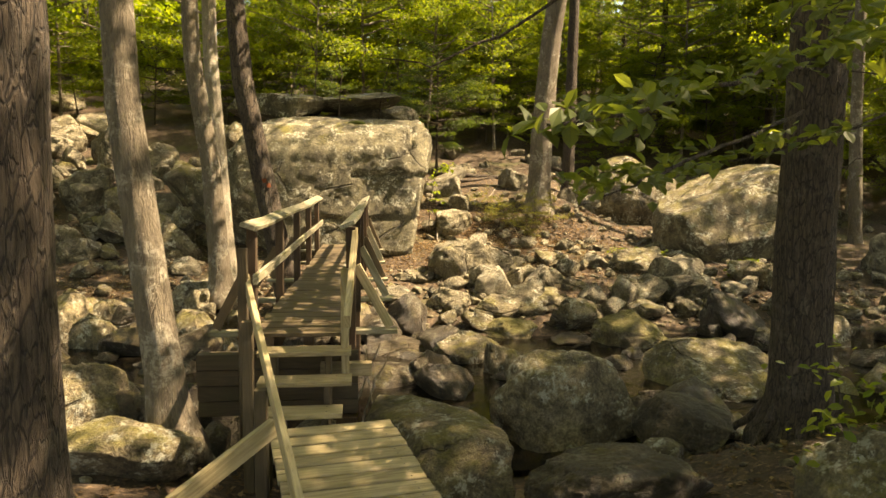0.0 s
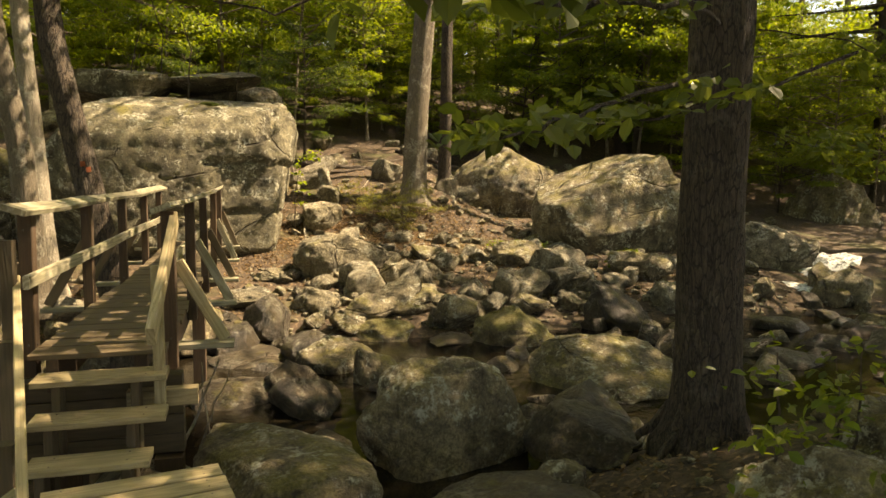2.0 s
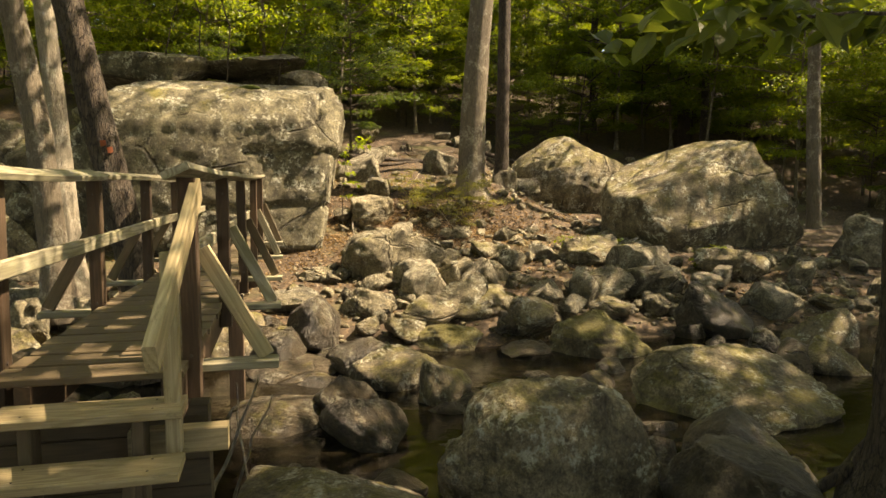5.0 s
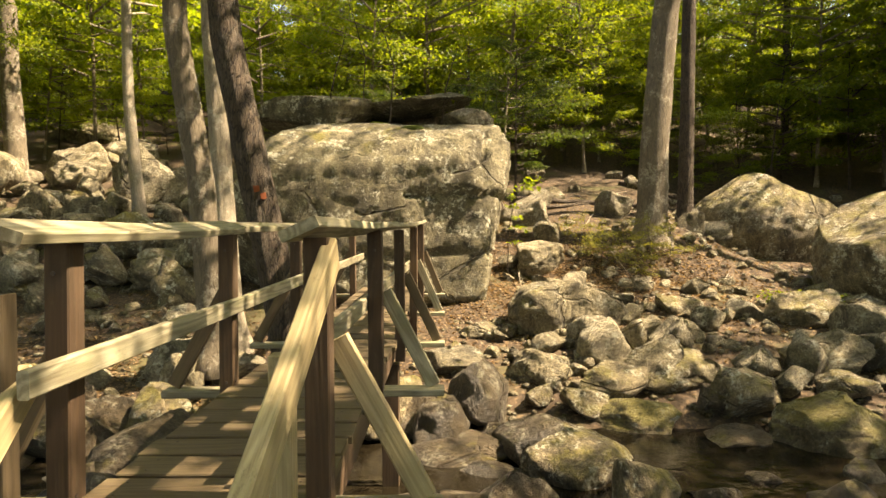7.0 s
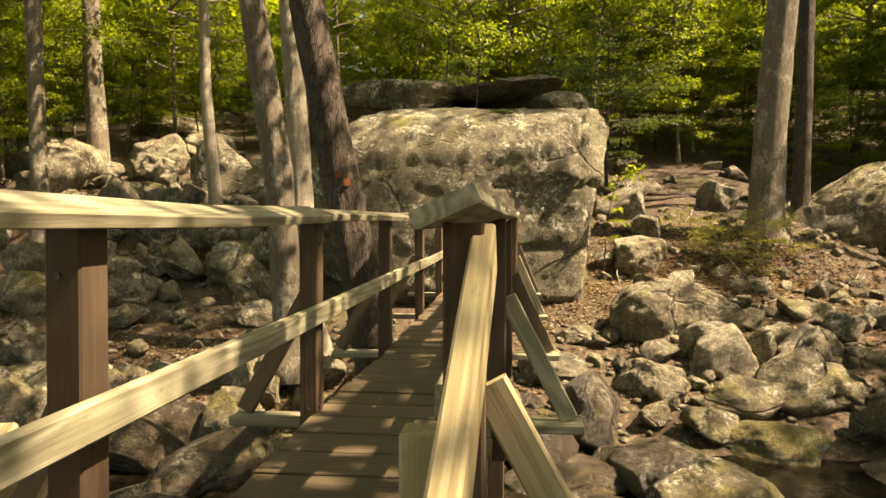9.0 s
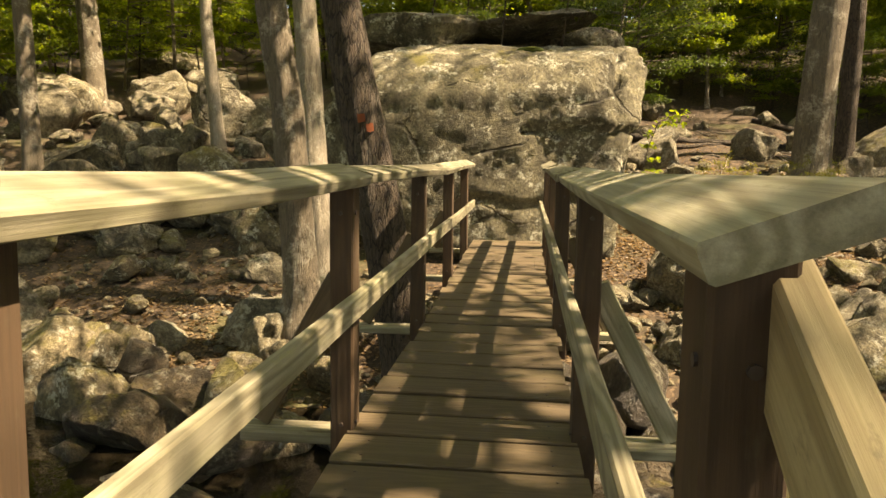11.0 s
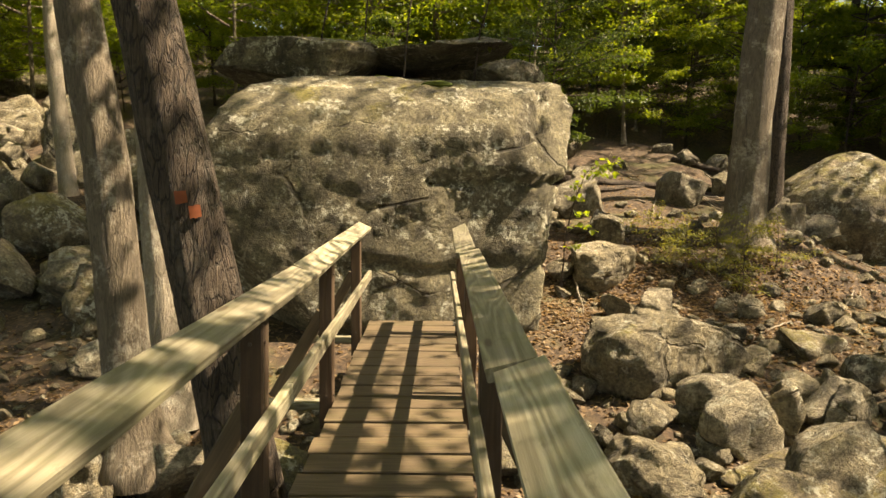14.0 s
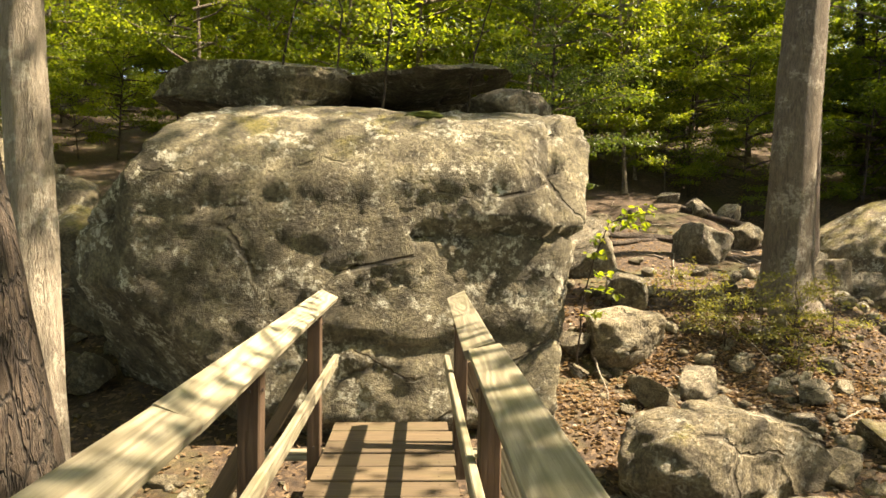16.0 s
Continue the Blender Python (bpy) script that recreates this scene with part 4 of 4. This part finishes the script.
# forest behind, beside and over the path: a few kinds, set out by chance
KINDS = []
for k, (h, r, bark, crown, green) in enumerate(((16, 0.17, BARK_GREY, (7.5, 16.0, 4.4, 28, 9, 22, 0.22), LEAF), (14, 0.13, BARK_DARK, (6.0, 14.0, 3.8, 28, 9, 22, 0.20), LEAF),
                                                (8, 0.06, BARK_GREY, (1.4, 8.2, 2.9, 30, 11, 46, 0.12), LEAF), (5.5, 0.04, BARK_DARK, (0.6, 5.6, 2.3, 26, 11, 44, 0.105), LEAF),
                                                (2.6, 0.02, BARK_DARK, (0.15, 2.6, 1.4, 18, 9, 34, 0.085), LEAF), (5.0, 0.05, BARK_DARK, (0.5, 5.0, 1.7, 34, 10, 40, 0.08), LEAF_DARK))):
    name = "forest_tree" if k < 2 else "sapling" if k == 4 else "hemlock" if k == 5 else "understory_tree"
    label = ("tall forest tree with layered green crown", "straight dark forest tree with green crown", "young understory tree with layered sunlit leaves", "low leafy understory tree on the slope",
             "bushy green sapling on the forest floor", "young dark-green hemlock with drooping sprays")[k]
    KINDS.append(tree(name, [(0, 0, -0.4), (0.05 * h / 10, 0.03, h * 0.4), (0.2, 0.1, h)], (r, r * 0.85, r * 0.3), bark, label, crown, sides=14, rough=0.05, step=0.5, seed=30 + k, foliage=green, group="trees of the forest"))
STARTED = [False] * len(KINDS)


def plant(k, x, y, turn, size, lean=0.0):
    m = Matrix.Translation((x, y, ground_z(x, y))) @ Matrix.Rotation(turn, 4, "Z") @ Matrix.Rotation(radians(lean), 4, "X") @ Matrix.Scale(size, 4)
    if STARTED[k]:
        copy_thing(KINDS[k], m)
    else:
        KINDS[k].matrix_basis, STARTED[k] = m, True


def forest():
    rnd = random.Random(77)
    spots = []

    def free(x, y, gap):
        return all((x - a) ** 2 + (y - b) ** 2 > gap * gap for a, b in spots)

    # tall trees all round, off the stream and the path
    n = tries = 0
    while n < 128 and tries < 9000:
        tries += 1
        x, y = rnd.uniform(-42, 46), rnd.uniform(-22, 75)
        if (-6 < x < 11.5 and -7 < y < 22 and not (x > 6 and y < 1)) or (y > 22 and rnd.random() < 0.5) or (3 < y < 15 and -12 < x < 16) or not free(x, y, 3.4):
            continue
        spots.append((x, y))
        spot = rnd.choice((0, 0, 1)), x, y, rnd.uniform(0, 6.28), rnd.uniform(0.8, 1.2), rnd.uniform(-4, 4)
        if not (10 < x < 19 and 12.5 < y < 21):          # the light comes in over the upper stream
            plant(*spot)
        n += 1
    # young trees on the slopes behind, thick enough to hide the sky
    n = tries = 0
    while n < 430 and tries < 12000:
        tries += 1
        y = 20.5 + 48 * rnd.random() ** 1.4
        x = rnd.uniform(-14, 22) * (0.7 + y / 28)
        if not free(x, y, 1.0) or (y < 22.5 and x < 2) or (y < 25 and x < -3) or (x >= 2 and y < 23.2):
            continue
        spots.append((x, y))
        plant(rnd.choice((2, 2, 3, 3, 4)), x, y, rnd.uniform(0, 6.28), rnd.uniform(0.7, 1.25), rnd.uniform(-7, 7))
        n += 1
    n = tries = 0
    while n < 60 and tries < 4000:
        tries += 1
        side = rnd.choice((-1, 1))
        x, y = (rnd.uniform(-24, -12.5), rnd.uniform(15, 30)) if side < 0 else (rnd.uniform(15, 30), rnd.uniform(18, 32))
        if not free(x, y, 1.3):
            continue
        spots.append((x, y))
        plant(rnd.choice((2, 3, 4, 4)) if side < 0 else rnd.choice((3, 4, 2)), x, y, rnd.uniform(0, 6.28), rnd.uniform(0.7, 1.1), rnd.uniform(-6, 6))
        n += 1
    # tall trees added for the shade they cast on the far slope
    for x, y, size in ((15.6, 24.6, 1.0), (12.6, 27.5, 0.9)):
        plant(1, x, y, rnd.uniform(0, 6.28), size)
    for x, y, size in ((2.6, 20.8, 0.7), (1.2, 20.6, 0.75), (7.4, 26.5, 1.0), (-0.6, 21.4, 0.8), (4.8, 26.5, 1.1)):
        plant(5, x, y, rnd.uniform(0, 6.28), size)


forest()


# ---- stones between the boulders ----
def stones():
    rnd = random.Random(21)
    kinds = []
    SMALL = []
    for k in range(6):
        pts, faces = rock_points(640 + k, 3, 16, 0.10)
        SMALL.append((pts * np.array([0.5, 0.42, 0.34]), faces))
    for k in range(14):
        mat = (ROCK_WET, ROCK, ROCK_MOSSY, ROCK_PALE)[k % 4]
        pts, faces = rock_points(600 + k, 4, 16, 0.14)
        kinds.append(mesh("rock", pts * np.array([0.5, 0.42, 0.36]), faces, mat, True))

    small_v, small_f = [], []

    def strew(x, y, size):
        pts, faces = SMALL[rnd.randrange(len(SMALL))]
        m = Matrix.Translation((x, y, ground_z(x, y) + size * 0.10)) @ Euler((rnd.gauss(0, 0.3), rnd.gauss(0, 0.3), rnd.uniform(0, 6.28))).to_matrix().to_4x4()
        o = len(small_v)
        small_v.extend(m @ (Vector(p) * size) for p in pts)
        small_f.extend(tuple(i + o for i in f) for f in faces)

    def lay(x, y, size, sink=0.12, name="rock"):
        wet = ground_z(x, y, False) < -0.5
        k = rnd.choice((0, 4, 8, 12, 2)) if wet else rnd.choice((1, 3, 5, 7, 9, 11, 13, 2, 6))
        ob = new(name, kinds[k])
        s = (size, size * rnd.uniform(0.75, 1.1), size * rnd.uniform(0.7, 1.15))
        ob.matrix_basis = Matrix.Translation((x, y, ground_z(x, y) + s[2] * (0.36 - sink))) @ Euler((rnd.gauss(0, 0.25), rnd.gauss(0, 0.25), rnd.uniform(0, 6.28))).to_matrix().to_4x4() @ Matrix.Diagonal((*s, 1))
        tagged(ob, "dark wet stone in the stream bed" if wet else "loose grey-brown stone on the leafy bank" if name == "rock" else "grey angular stone on the wooded slope", "rock", "loose stones of the bank" if name == "rock" else "stones of the slope")

    def bare(x, y):
        return not (-0.75 < x < 0.7 and 13.3 < y < 14.5) and not (-3.0 < x < 2.0 and 14.2 < y < 18.5) and not (-0.9 < x < 1.4 and 2.0 < y < 5.3)

    n = 0
    while n < 190:          # the stream bed
        x, y = rnd.uniform(-6.5, 13), rnd.uniform(5.6, 12.4)
        if bare(x, y):
            lay(x, y + 0.06 * max(0, x - 4), rnd.choice((0.4, 0.55, 0.8, 1.0)) * rnd.uniform(0.8, 1.2))
            n += 1
    n = 0
    while n < 90:          # the rubble of the far bank
        x, y = (rnd.uniform(0.8, 12) if rnd.random() < 0.72 else rnd.uniform(-8, -0.8)), 11.6 + 5.0 * rnd.random() ** 1.3
        if bare(x, y):
            lay(x, y, rnd.choice((0.30, 0.38, 0.55)) * rnd.uniform(0.8, 1.25))
            n += 1
    n = 0
    while n < 520:          # small broken stones, joined
        x, y = (rnd.uniform(0.8, 11) if rnd.random() < 0.75 else rnd.uniform(-8, -0.8)), 11.8 + 6.5 * rnd.random() ** 1.2
        if bare(x, y):
            strew(x, y, rnd.uniform(0.10, 0.30))
            n += 1
    tagged(new("rubble", mesh("rubble", small_v, small_f, ROCK, True)), "small broken grey stones strewn over the bank", "rubble", kind="stuff")
    # farther stones of the slopes
    for k in range(210):
        x, y = (rnd.uniform(-14, -2.6), rnd.uniform(14.5, 25)) if k % 5 < 3 else (rnd.uniform(2.2, 17), rnd.uniform(16, 24))
        if bare(x, y):
            lay(x, y, rnd.choice((0.3, 0.5, 0.9, 1.4) if k % 5 < 3 else (0.2, 0.3, 0.5, 0.7)) * rnd.uniform(0.8, 1.25), 0.12, "hillside_stone")
    # pebbles, joined
    bm = bmesh.new()
    bmesh.ops.create_icosphere(bm, subdivisions=1, radius=1)
    unit = np.array([v.co for v in bm.verts])
    tri = np.array([[v.index for v in f.verts] for f in bm.faces])
    bm.free()
    rng = np.random.default_rng(5)
    vs, fs = [], []
    for k in range(2600):
        x, y = rnd.uniform(-8, 12), (11.2 + 6 * rnd.random() ** 1.4 if k % 3 else rnd.uniform(1.5, 6.5))
        if not bare(x, y):
            continue
        size = rnd.uniform(0.02, 0.085)
        p = unit * (1 + rng.uniform(-0.28, 0.28, (len(unit), 1))) * np.array([size, size * rnd.uniform(0.6, 1), size * rnd.uniform(0.4, 0.7)])
        a = rnd.uniform(0, 6.28)
        p = p @ np.array([[math.cos(a), math.sin(a), 0], [-math.sin(a), math.cos(a), 0], [0, 0, 1]])
        fs += [tuple(t) for t in (tri + len(vs)).tolist()]
        vs += (p + np.array([x, y, ground_z(x, y) + size * 0.15])).tolist()
    tagged(new("pebbles", mesh("pebbles", vs, fs, ROCK, True)), "loose grey pebbles on the forest floor", "pebbles", kind="stuff")


stones()


# ---- leaf litter ----
def litter():
    rnd = random.Random(31)
    vs, fs = [], []
    for k in range(34000):
        if k % 3 == 1:
            x, y = rnd.gauss(3.6, 1.6), rnd.gauss(15.6, 1.1)
        elif k % 6 == 0:
            x, y = rnd.gauss(-3.6, 1.8), rnd.gauss(11.8, 1.3)
        elif k % 6 == 2:
            x, y = rnd.uniform(-4, 7), rnd.uniform(-0.5, 5.5)
        else:
            x, y = rnd.uniform(-9, 11), 12.0 + 9 * rnd.random() ** 1.5
        z = ground_z(x, y) + rnd.uniform(0.004, 0.02)
        m = Euler((rnd.gauss(0, 0.35), rnd.gauss(0, 0.35), rnd.uniform(0, 6.28))).to_matrix()
        s = rnd.uniform(0.04, 0.085)
        n = len(vs)
        for c in ((-0.5, 0, 0), (0, -0.3, 0.08), (0.5, 0, 0.02), (0, 0.3, 0.08)):
            vs.append(Vector((x, y, z)) + m @ Vector(c) * s)
        fs.append((n, n + 1, n + 2, n + 3))
    tagged(new("leaf_litter", mesh("leaf_litter", vs, fs, LEAF_DRY)), "dry brown leaves scattered on the ground", "leaf litter", kind="stuff")


litter()


# ---- boughs, shrubs and small plants ----
def bough(name, path, r0, sprays, per, size, label, mat=None, bark=None, seed=5, category="branch", spread=0.5, flat=0.45):
    """A branch along path with leafy side sprays (how many, how long)."""
    rnd = random.Random(seed)
    t = thing(name, path[0], label, category)
    pts = []
    for a, b in zip(path, path[1:]):
        for k in range(4):
            pts.append(tuple(Vector(a).lerp(Vector(b), k / 4) + Vector((rnd.gauss(0, 0.01), rnd.gauss(0, 0.01), rnd.gauss(0, 0.01)))))
    pts.append(path[-1])
    n = len(pts)
    v, f = tube(pts, [r0 * (1 - 0.8 * i / n) for i in range(n)], 7, 0.1, seed)
    o = Vector(path[0])
    part("stem", mesh("stem", [q - o for q in v], f, bark or BARK_DARK, True), t, Matrix.Translation(o))
    count, length = sprays
    runs = []
    for i in range(count):
        g = 0.25 + 0.75 * (i + 0.5) / count
        j = min(n - 2, int(g * (n - 1)))
        p = Vector(pts[j])
        d = (Vector(pts[j + 1]) - Vector(pts[j])).normalized()
        a = math.atan2(d.y, d.x) + rnd.choice((-1, 1)) * rnd.uniform(0.3, 1.0)
        ln = length * rnd.uniform(0.6, 1.2)
        runs.append((p, p + Vector((math.cos(a) * ln, math.sin(a) * ln, rnd.uniform(-0.2, 0.1) * ln)), ln * spread))
    runs.append((Vector(pts[-2]), Vector(pts[-1]) + (Vector(pts[-1]) - Vector(pts[-2])) * 0.5, length * spread))
    lv, lf = leaves_on(runs, size, per, seed + 2, flat, False)
    part("foliage", mesh("foliage", [q - o for q in lv], lf, mat or LEAF), t, Matrix.Translation(o))
    return t


bough("beech_bough", [(4.55, 5.0, 3.1), (3.3, 3.6, 2.85), (2.3, 2.6, 2.52), (1.75, 2.05, 2.36), (1.25, 1.6, 2.26)], 0.022, (20, 0.42), 9, 0.105, "green beech bough hanging over the path", mat=LEAF_BEECH, seed=51)
bough("beech_bough", [(5.6, 4.7, 2.9), (4.3, 4.05, 2.5), (3.3, 3.9, 2.25), (2.65, 3.8, 2.16), (2.15, 3.8, 2.12)], 0.014, (24, 0.38), 8, 0.125, "shaded beech bough hanging before the dark trunk", mat=LEAF_BEECH, seed=52)
bough("beech_bough", [(4.6, 4.9, 3.6), (3.6, 3.2, 3.15), (3.0, 2.4, 2.75), (2.7, 2.1, 2.6)], 0.02, (20, 0.45), 9, 0.105, "green beech bough in front of the dark trunk", mat=LEAF_BEECH, seed=53)
bough("beech_bough", [(4.9, 5.0, 3.1), (5.3, 4.5, 2.95), (5.7, 4.3, 2.62), (6.2, 3.9, 2.68), (6.5, 4.1, 2.4)], 0.007, (20, 0.5), 9, 0.10, "dim beech bough beside the dark trunk", mat=LEAF_BEECH, seed=54)
bough("beech_bough", [(4.9, 5.2, 2.0), (5.3, 5.4, 2.32), (5.8, 5.3, 2.2), (6.3, 5.7, 2.28), (6.7, 5.6, 1.95)], 0.006, (18, 0.5), 9, 0.10, "dim beech bough behind the dark trunk", mat=LEAF_BEECH, seed=50)
bough("beech_bough", [(4.4, 4.9, 2.7), (3.0, 3.4, 2.35), (2.2, 2.75, 2.1), (1.7, 2.25, 1.98)], 0.018, (11, 0.36), 6, 0.10, "beech bough with drooping leaves over the stream edge", mat=LEAF_BEECH, seed=49)
bough("dead_branch", [(4.65, 5.3, 5.3), (3.2, 6.1, 4.4), (1.9, 6.4, 3.6), (1.2, 6.4, 3.28), (0.7, 6.4, 3.34)], 0.024, (3, 0.3), 1, 0.05, "thin bare dead branch over the stream", seed=55)
bough("shrub", [(3.75, 3.3, 0.0), (3.7, 3.25, 0.5), (3.65, 3.2, 0.95)], 0.012, (10, 0.38), 7, 0.085, "low leafy shrub near the dark trunk", seed=56, category="shrub")
bough("shrub", [(4.6, 3.6, 0.0), (4.55, 3.5, 0.5), (4.5, 3.45, 0.9)], 0.012, (10, 0.4), 7, 0.085, "low leafy shrub on the near bank", seed=57, category="shrub")
rock(3.95, 3.0, -0.1, 1.2, 0.55, 401, label="dark mossy rock beside the near path")
rock(5.3, 3.4, -0.15, 1.3, 0.6, 402, label="dark mossy rock below the stout trunk")
rock(3.1, 4.6, -0.5, 0.55, 0.35, 403)
rock(4.3, 2.1, 0.05, 0.8, 0.35, 404)
rock(5.9, 4.6, -0.5, 1.1, 0.6, 405)
rock(6.6, 2.6, 0.0, 1.0, 0.5, 406)
for k, (x, y) in enumerate(((5.0, 2.9), (5.6, 4.0), (6.3, 3.5), (4.9, 4.0), (4.1, 2.5))):
    z = ground_z(x, y)
    bough("shrub", [(x, y, z), (x + 0.03, y, z + 0.35), (x - 0.05, y, z + 0.7)], 0.01, (9, 0.36), 7, 0.08, "low leafy shrub in the shade of the near bank", seed=40 + k, mat=LEAF_BEECH, category="shrub")
bough("sprig", [(2.0, 16.1, 0.7), (1.98, 15.7, 1.7), (2.1, 15.3, 2.4), (2.35, 15.0, 2.5)], 0.012, (9, 0.36), 14, 0.085, "bright yellow-green leafy sprig beside the boulder", seed=58, category="sapling")
for k, (x, y) in enumerate(((4.2, 16.3), (4.7, 16.5), (3.8, 16.4), (4.4, 15.9), (5.1, 16.4), (3.5, 16.6))):
    z = ground_z(x, y)
    bough("hemlock_seedling", [(x, y, z), (x + 0.03, y, z + 0.4), (x, y + 0.03, z + 0.85)], 0.01, (20, 0.5), 46, 0.034, "feathery pale-green hemlock seedling below the grey trunk", mat=LEAF_FERN, seed=60 + k, category="shrub", spread=0.36)
for k, (x, y) in enumerate(((6.3, 14.6), (6.7, 14.8), (7.1, 14.7), (6.6, 14.3), (8.6, 13.6), (9.0, 13.9))):
    z = ground_z(x, y)
    bough("herb", [(x, y, z), (x, y, z + 0.1), (x + 0.05, y, z + 0.22)], 0.006, (10, 0.32), 14, 0.075, "low bright-green leafy plant on the bank", seed=70 + k, category="plant")
for k, (x, y, z, h) in enumerate(((-1.35, 16.2, 3.5, 1.9), (-0.2, 16.1, 3.5, 2.3), (0.75, 16.5, 3.5, 1.7), (-0.9, 17.6, 3.9, 2.6))):
    bough("sapling", [(x, y, z), (x + 0.1, y, z + h * 0.5), (x + (-0.3 if k % 2 else 0.35), y, z + h)], 0.018, (9, 0.5), 8, 0.07, "thin bare-stemmed sapling on top of the boulder", seed=80 + k, category="sapling")
for k, (x, y, z, s) in enumerate(((1.5, 17.0, 3.5, 1.0), (1.75, 17.6, 3.2, 1.4), (1.2, 17.6, 3.5, 1.2))):
    bough("hemlock_seedling", [(x, y, z), (x + 0.1, y - 0.1, z + 0.5 * s), (x + 0.15, y - 0.2, z + s)], 0.014, (14, 0.6), 34, 0.04, "young dark hemlock at the edge of the boulder top", mat=LEAF_DARK, seed=90 + k, category="shrub", spread=0.3)


# ---- trail marks and fallen logs ----
def blaze(x, y, z, w, h, turn, lean):
    """A thin painted patch bent to the trunk."""
    vs, fs = [], []
    for j in range(5):
        for i in range(7):
            a = radians(-90 + (i - 3) * 6.2 * w / 0.09)
            rr = 0.178 + 0.003
            e = 0.008 * noise.noise((i * 1.3, j * 1.7, x * 9 + z * 31))
            vs.append((rr * math.cos(a), rr * math.sin(a), (j / 4 - 0.5) * h + e))
    for j in range(4):
        for i in range(6):
            fs.append((j * 7 + i, j * 7 + i + 1, j * 7 + i + 8, j * 7 + i + 7))
    return mesh("trail_blaze", vs, fs, PAINT), pose(x, y, z, 0, lean, turn)


for x, y, z, turn in ((-1.105, 10.30, 2.08, 10), (-1.09, 10.30, 2.01, 27)):
    me, m = blaze(x, y, z, 0.045, 0.065, turn, -8)
    part("trail_blaze", me, t3, m, "orange painted trail mark")


def log(a, b, r, seed, bark=None):
    n = 14
    pts = [tuple(Vector(a).lerp(Vector(b), k / n) + Vector((0, 0, 0.04 * noise.noise((k * 0.5, seed, 0))))) for k in range(n + 1)]
    v, f = tube(pts, [r * (1 - 0.35 * k / n) for k in range(n + 1)], 14, 0.12, seed)
    f += [tuple(range(13, -1, -1)), tuple(range(n * 14, n * 14 + 14))]
    o = Vector(a)
    ob = new("fallen_log", mesh("fallen_log", [q - o for q in v], f, bark or BARK_PALE, True))
    ob.matrix_basis = Matrix.Translation(o)
    tagged(ob, "fallen grey log lying on the wooded slope", "log", "fallen logs")


for k, (x0, y0, x1, y1, r) in enumerate(((-6.5, 19.8, -3.0, 20.8, 0.11), (-7.2, 20.6, -3.6, 19.6, 0.08), (-5.0, 21.5, -2.6, 20.2, 0.07), (2.2, 19.3, 5.0, 20.4, 0.05), (3.4, 20.9, 6.4, 19.5, 0.045), (5.6, 22.4, 10.2, 21.9, 0.07), (6.8, 21.3, 8.8, 23.6, 0.05), (2.5, 20.5, 6.0, 19.9, 0.09), (3.2, 21.5, 8.0, 21.0, 0.10), (9.0, 22.8, 14.0, 21.5, 0.10), (10.4, 9.3, 13.2, 10.2, 0.16))):
    log((x0, y0, ground_z(x0, y0) + r), (x1, y1, ground_z(x1, y1) + r), r, 100 + k, BARK_PALE if k < 3 else BARK_DARK)


# ---- white water of the upper stream ----
def cascade():
    rnd = random.Random(8)
    vs, fs = [], []
    n, w = 16, 7
    for j in range(n + 1):
        f = j / n
        for i in range(w):
            g = i / (w - 1) - 0.5
            x, y = 11.9 + 2.6 * f - 0.5 * g, 12.3 + 1.3 * f + 0.9 * g
            vs.append((x, y, -0.30 + 0.55 * f + 0.10 * math.sin(f * 19) + 0.05 * rnd.uniform(-1, 1) - 0.35 * g * g))
    for j in range(n):
        for i in range(w - 1):
            fs.append((j * w + i, j * w + i + 1, (j + 1) * w + i + 1, (j + 1) * w + i))
    tagged(new("cascade_water", mesh("cascade_water", vs, fs, FOAM, True)), "small white cascade between dark stones", "water", kind="structure")


cascade()


# ---- dead sticks below the bridge ----
def stick(a, b, r, seed):
    n = 8
    rnd = random.Random(seed)
    pts = [tuple(Vector(a).lerp(Vector(b), k / n) + Vector((rnd.gauss(0, 0.012), rnd.gauss(0, 0.012), rnd.gauss(0, 0.012)))) for k in range(n + 1)]
    v, f = tube(pts, [r * (1 - 0.6 * k / n) for k in range(n + 1)], 7, 0.1, seed)
    o = Vector(a)
    ob = new("dead_stick", mesh("dead_stick", [q - o for q in v], f, BARK_PALE, True))
    ob.matrix_basis = Matrix.Translation(o)
    tagged(ob, "pale bare dead stick caught among the stones", "stick", "dead sticks")


stick((0.30, 6.5, -0.62), (0.67, 6.6, 0.27), 0.018, 1)
stick((0.45, 6.6, -0.62), (0.78, 6.5, 0.20), 0.013, 2)
stick((0.60, 6.3, -0.60), (0.52, 6.7, 0.22), 0.012, 3)
for k in range(80):
    rnd = random.Random(900 + k)
    x, y = (rnd.uniform(1.5, 9), rnd.uniform(13.2, 20)) if k < 26 else (rnd.uniform(2.2, 11), rnd.uniform(17, 23.5))
    a = rnd.uniform(0, 6.28)
    n = rnd.uniform(0.3, 1.1) if k < 26 else rnd.uniform(0.5, 2.0)
    x2, y2 = x + math.cos(a) * n, y + math.sin(a) * n
    stick((x, y, ground_z(x, y) + 0.02), (x2, y2, ground_z(x2, y2) + 0.03), rnd.uniform(0.008, 0.018), 950 + k)
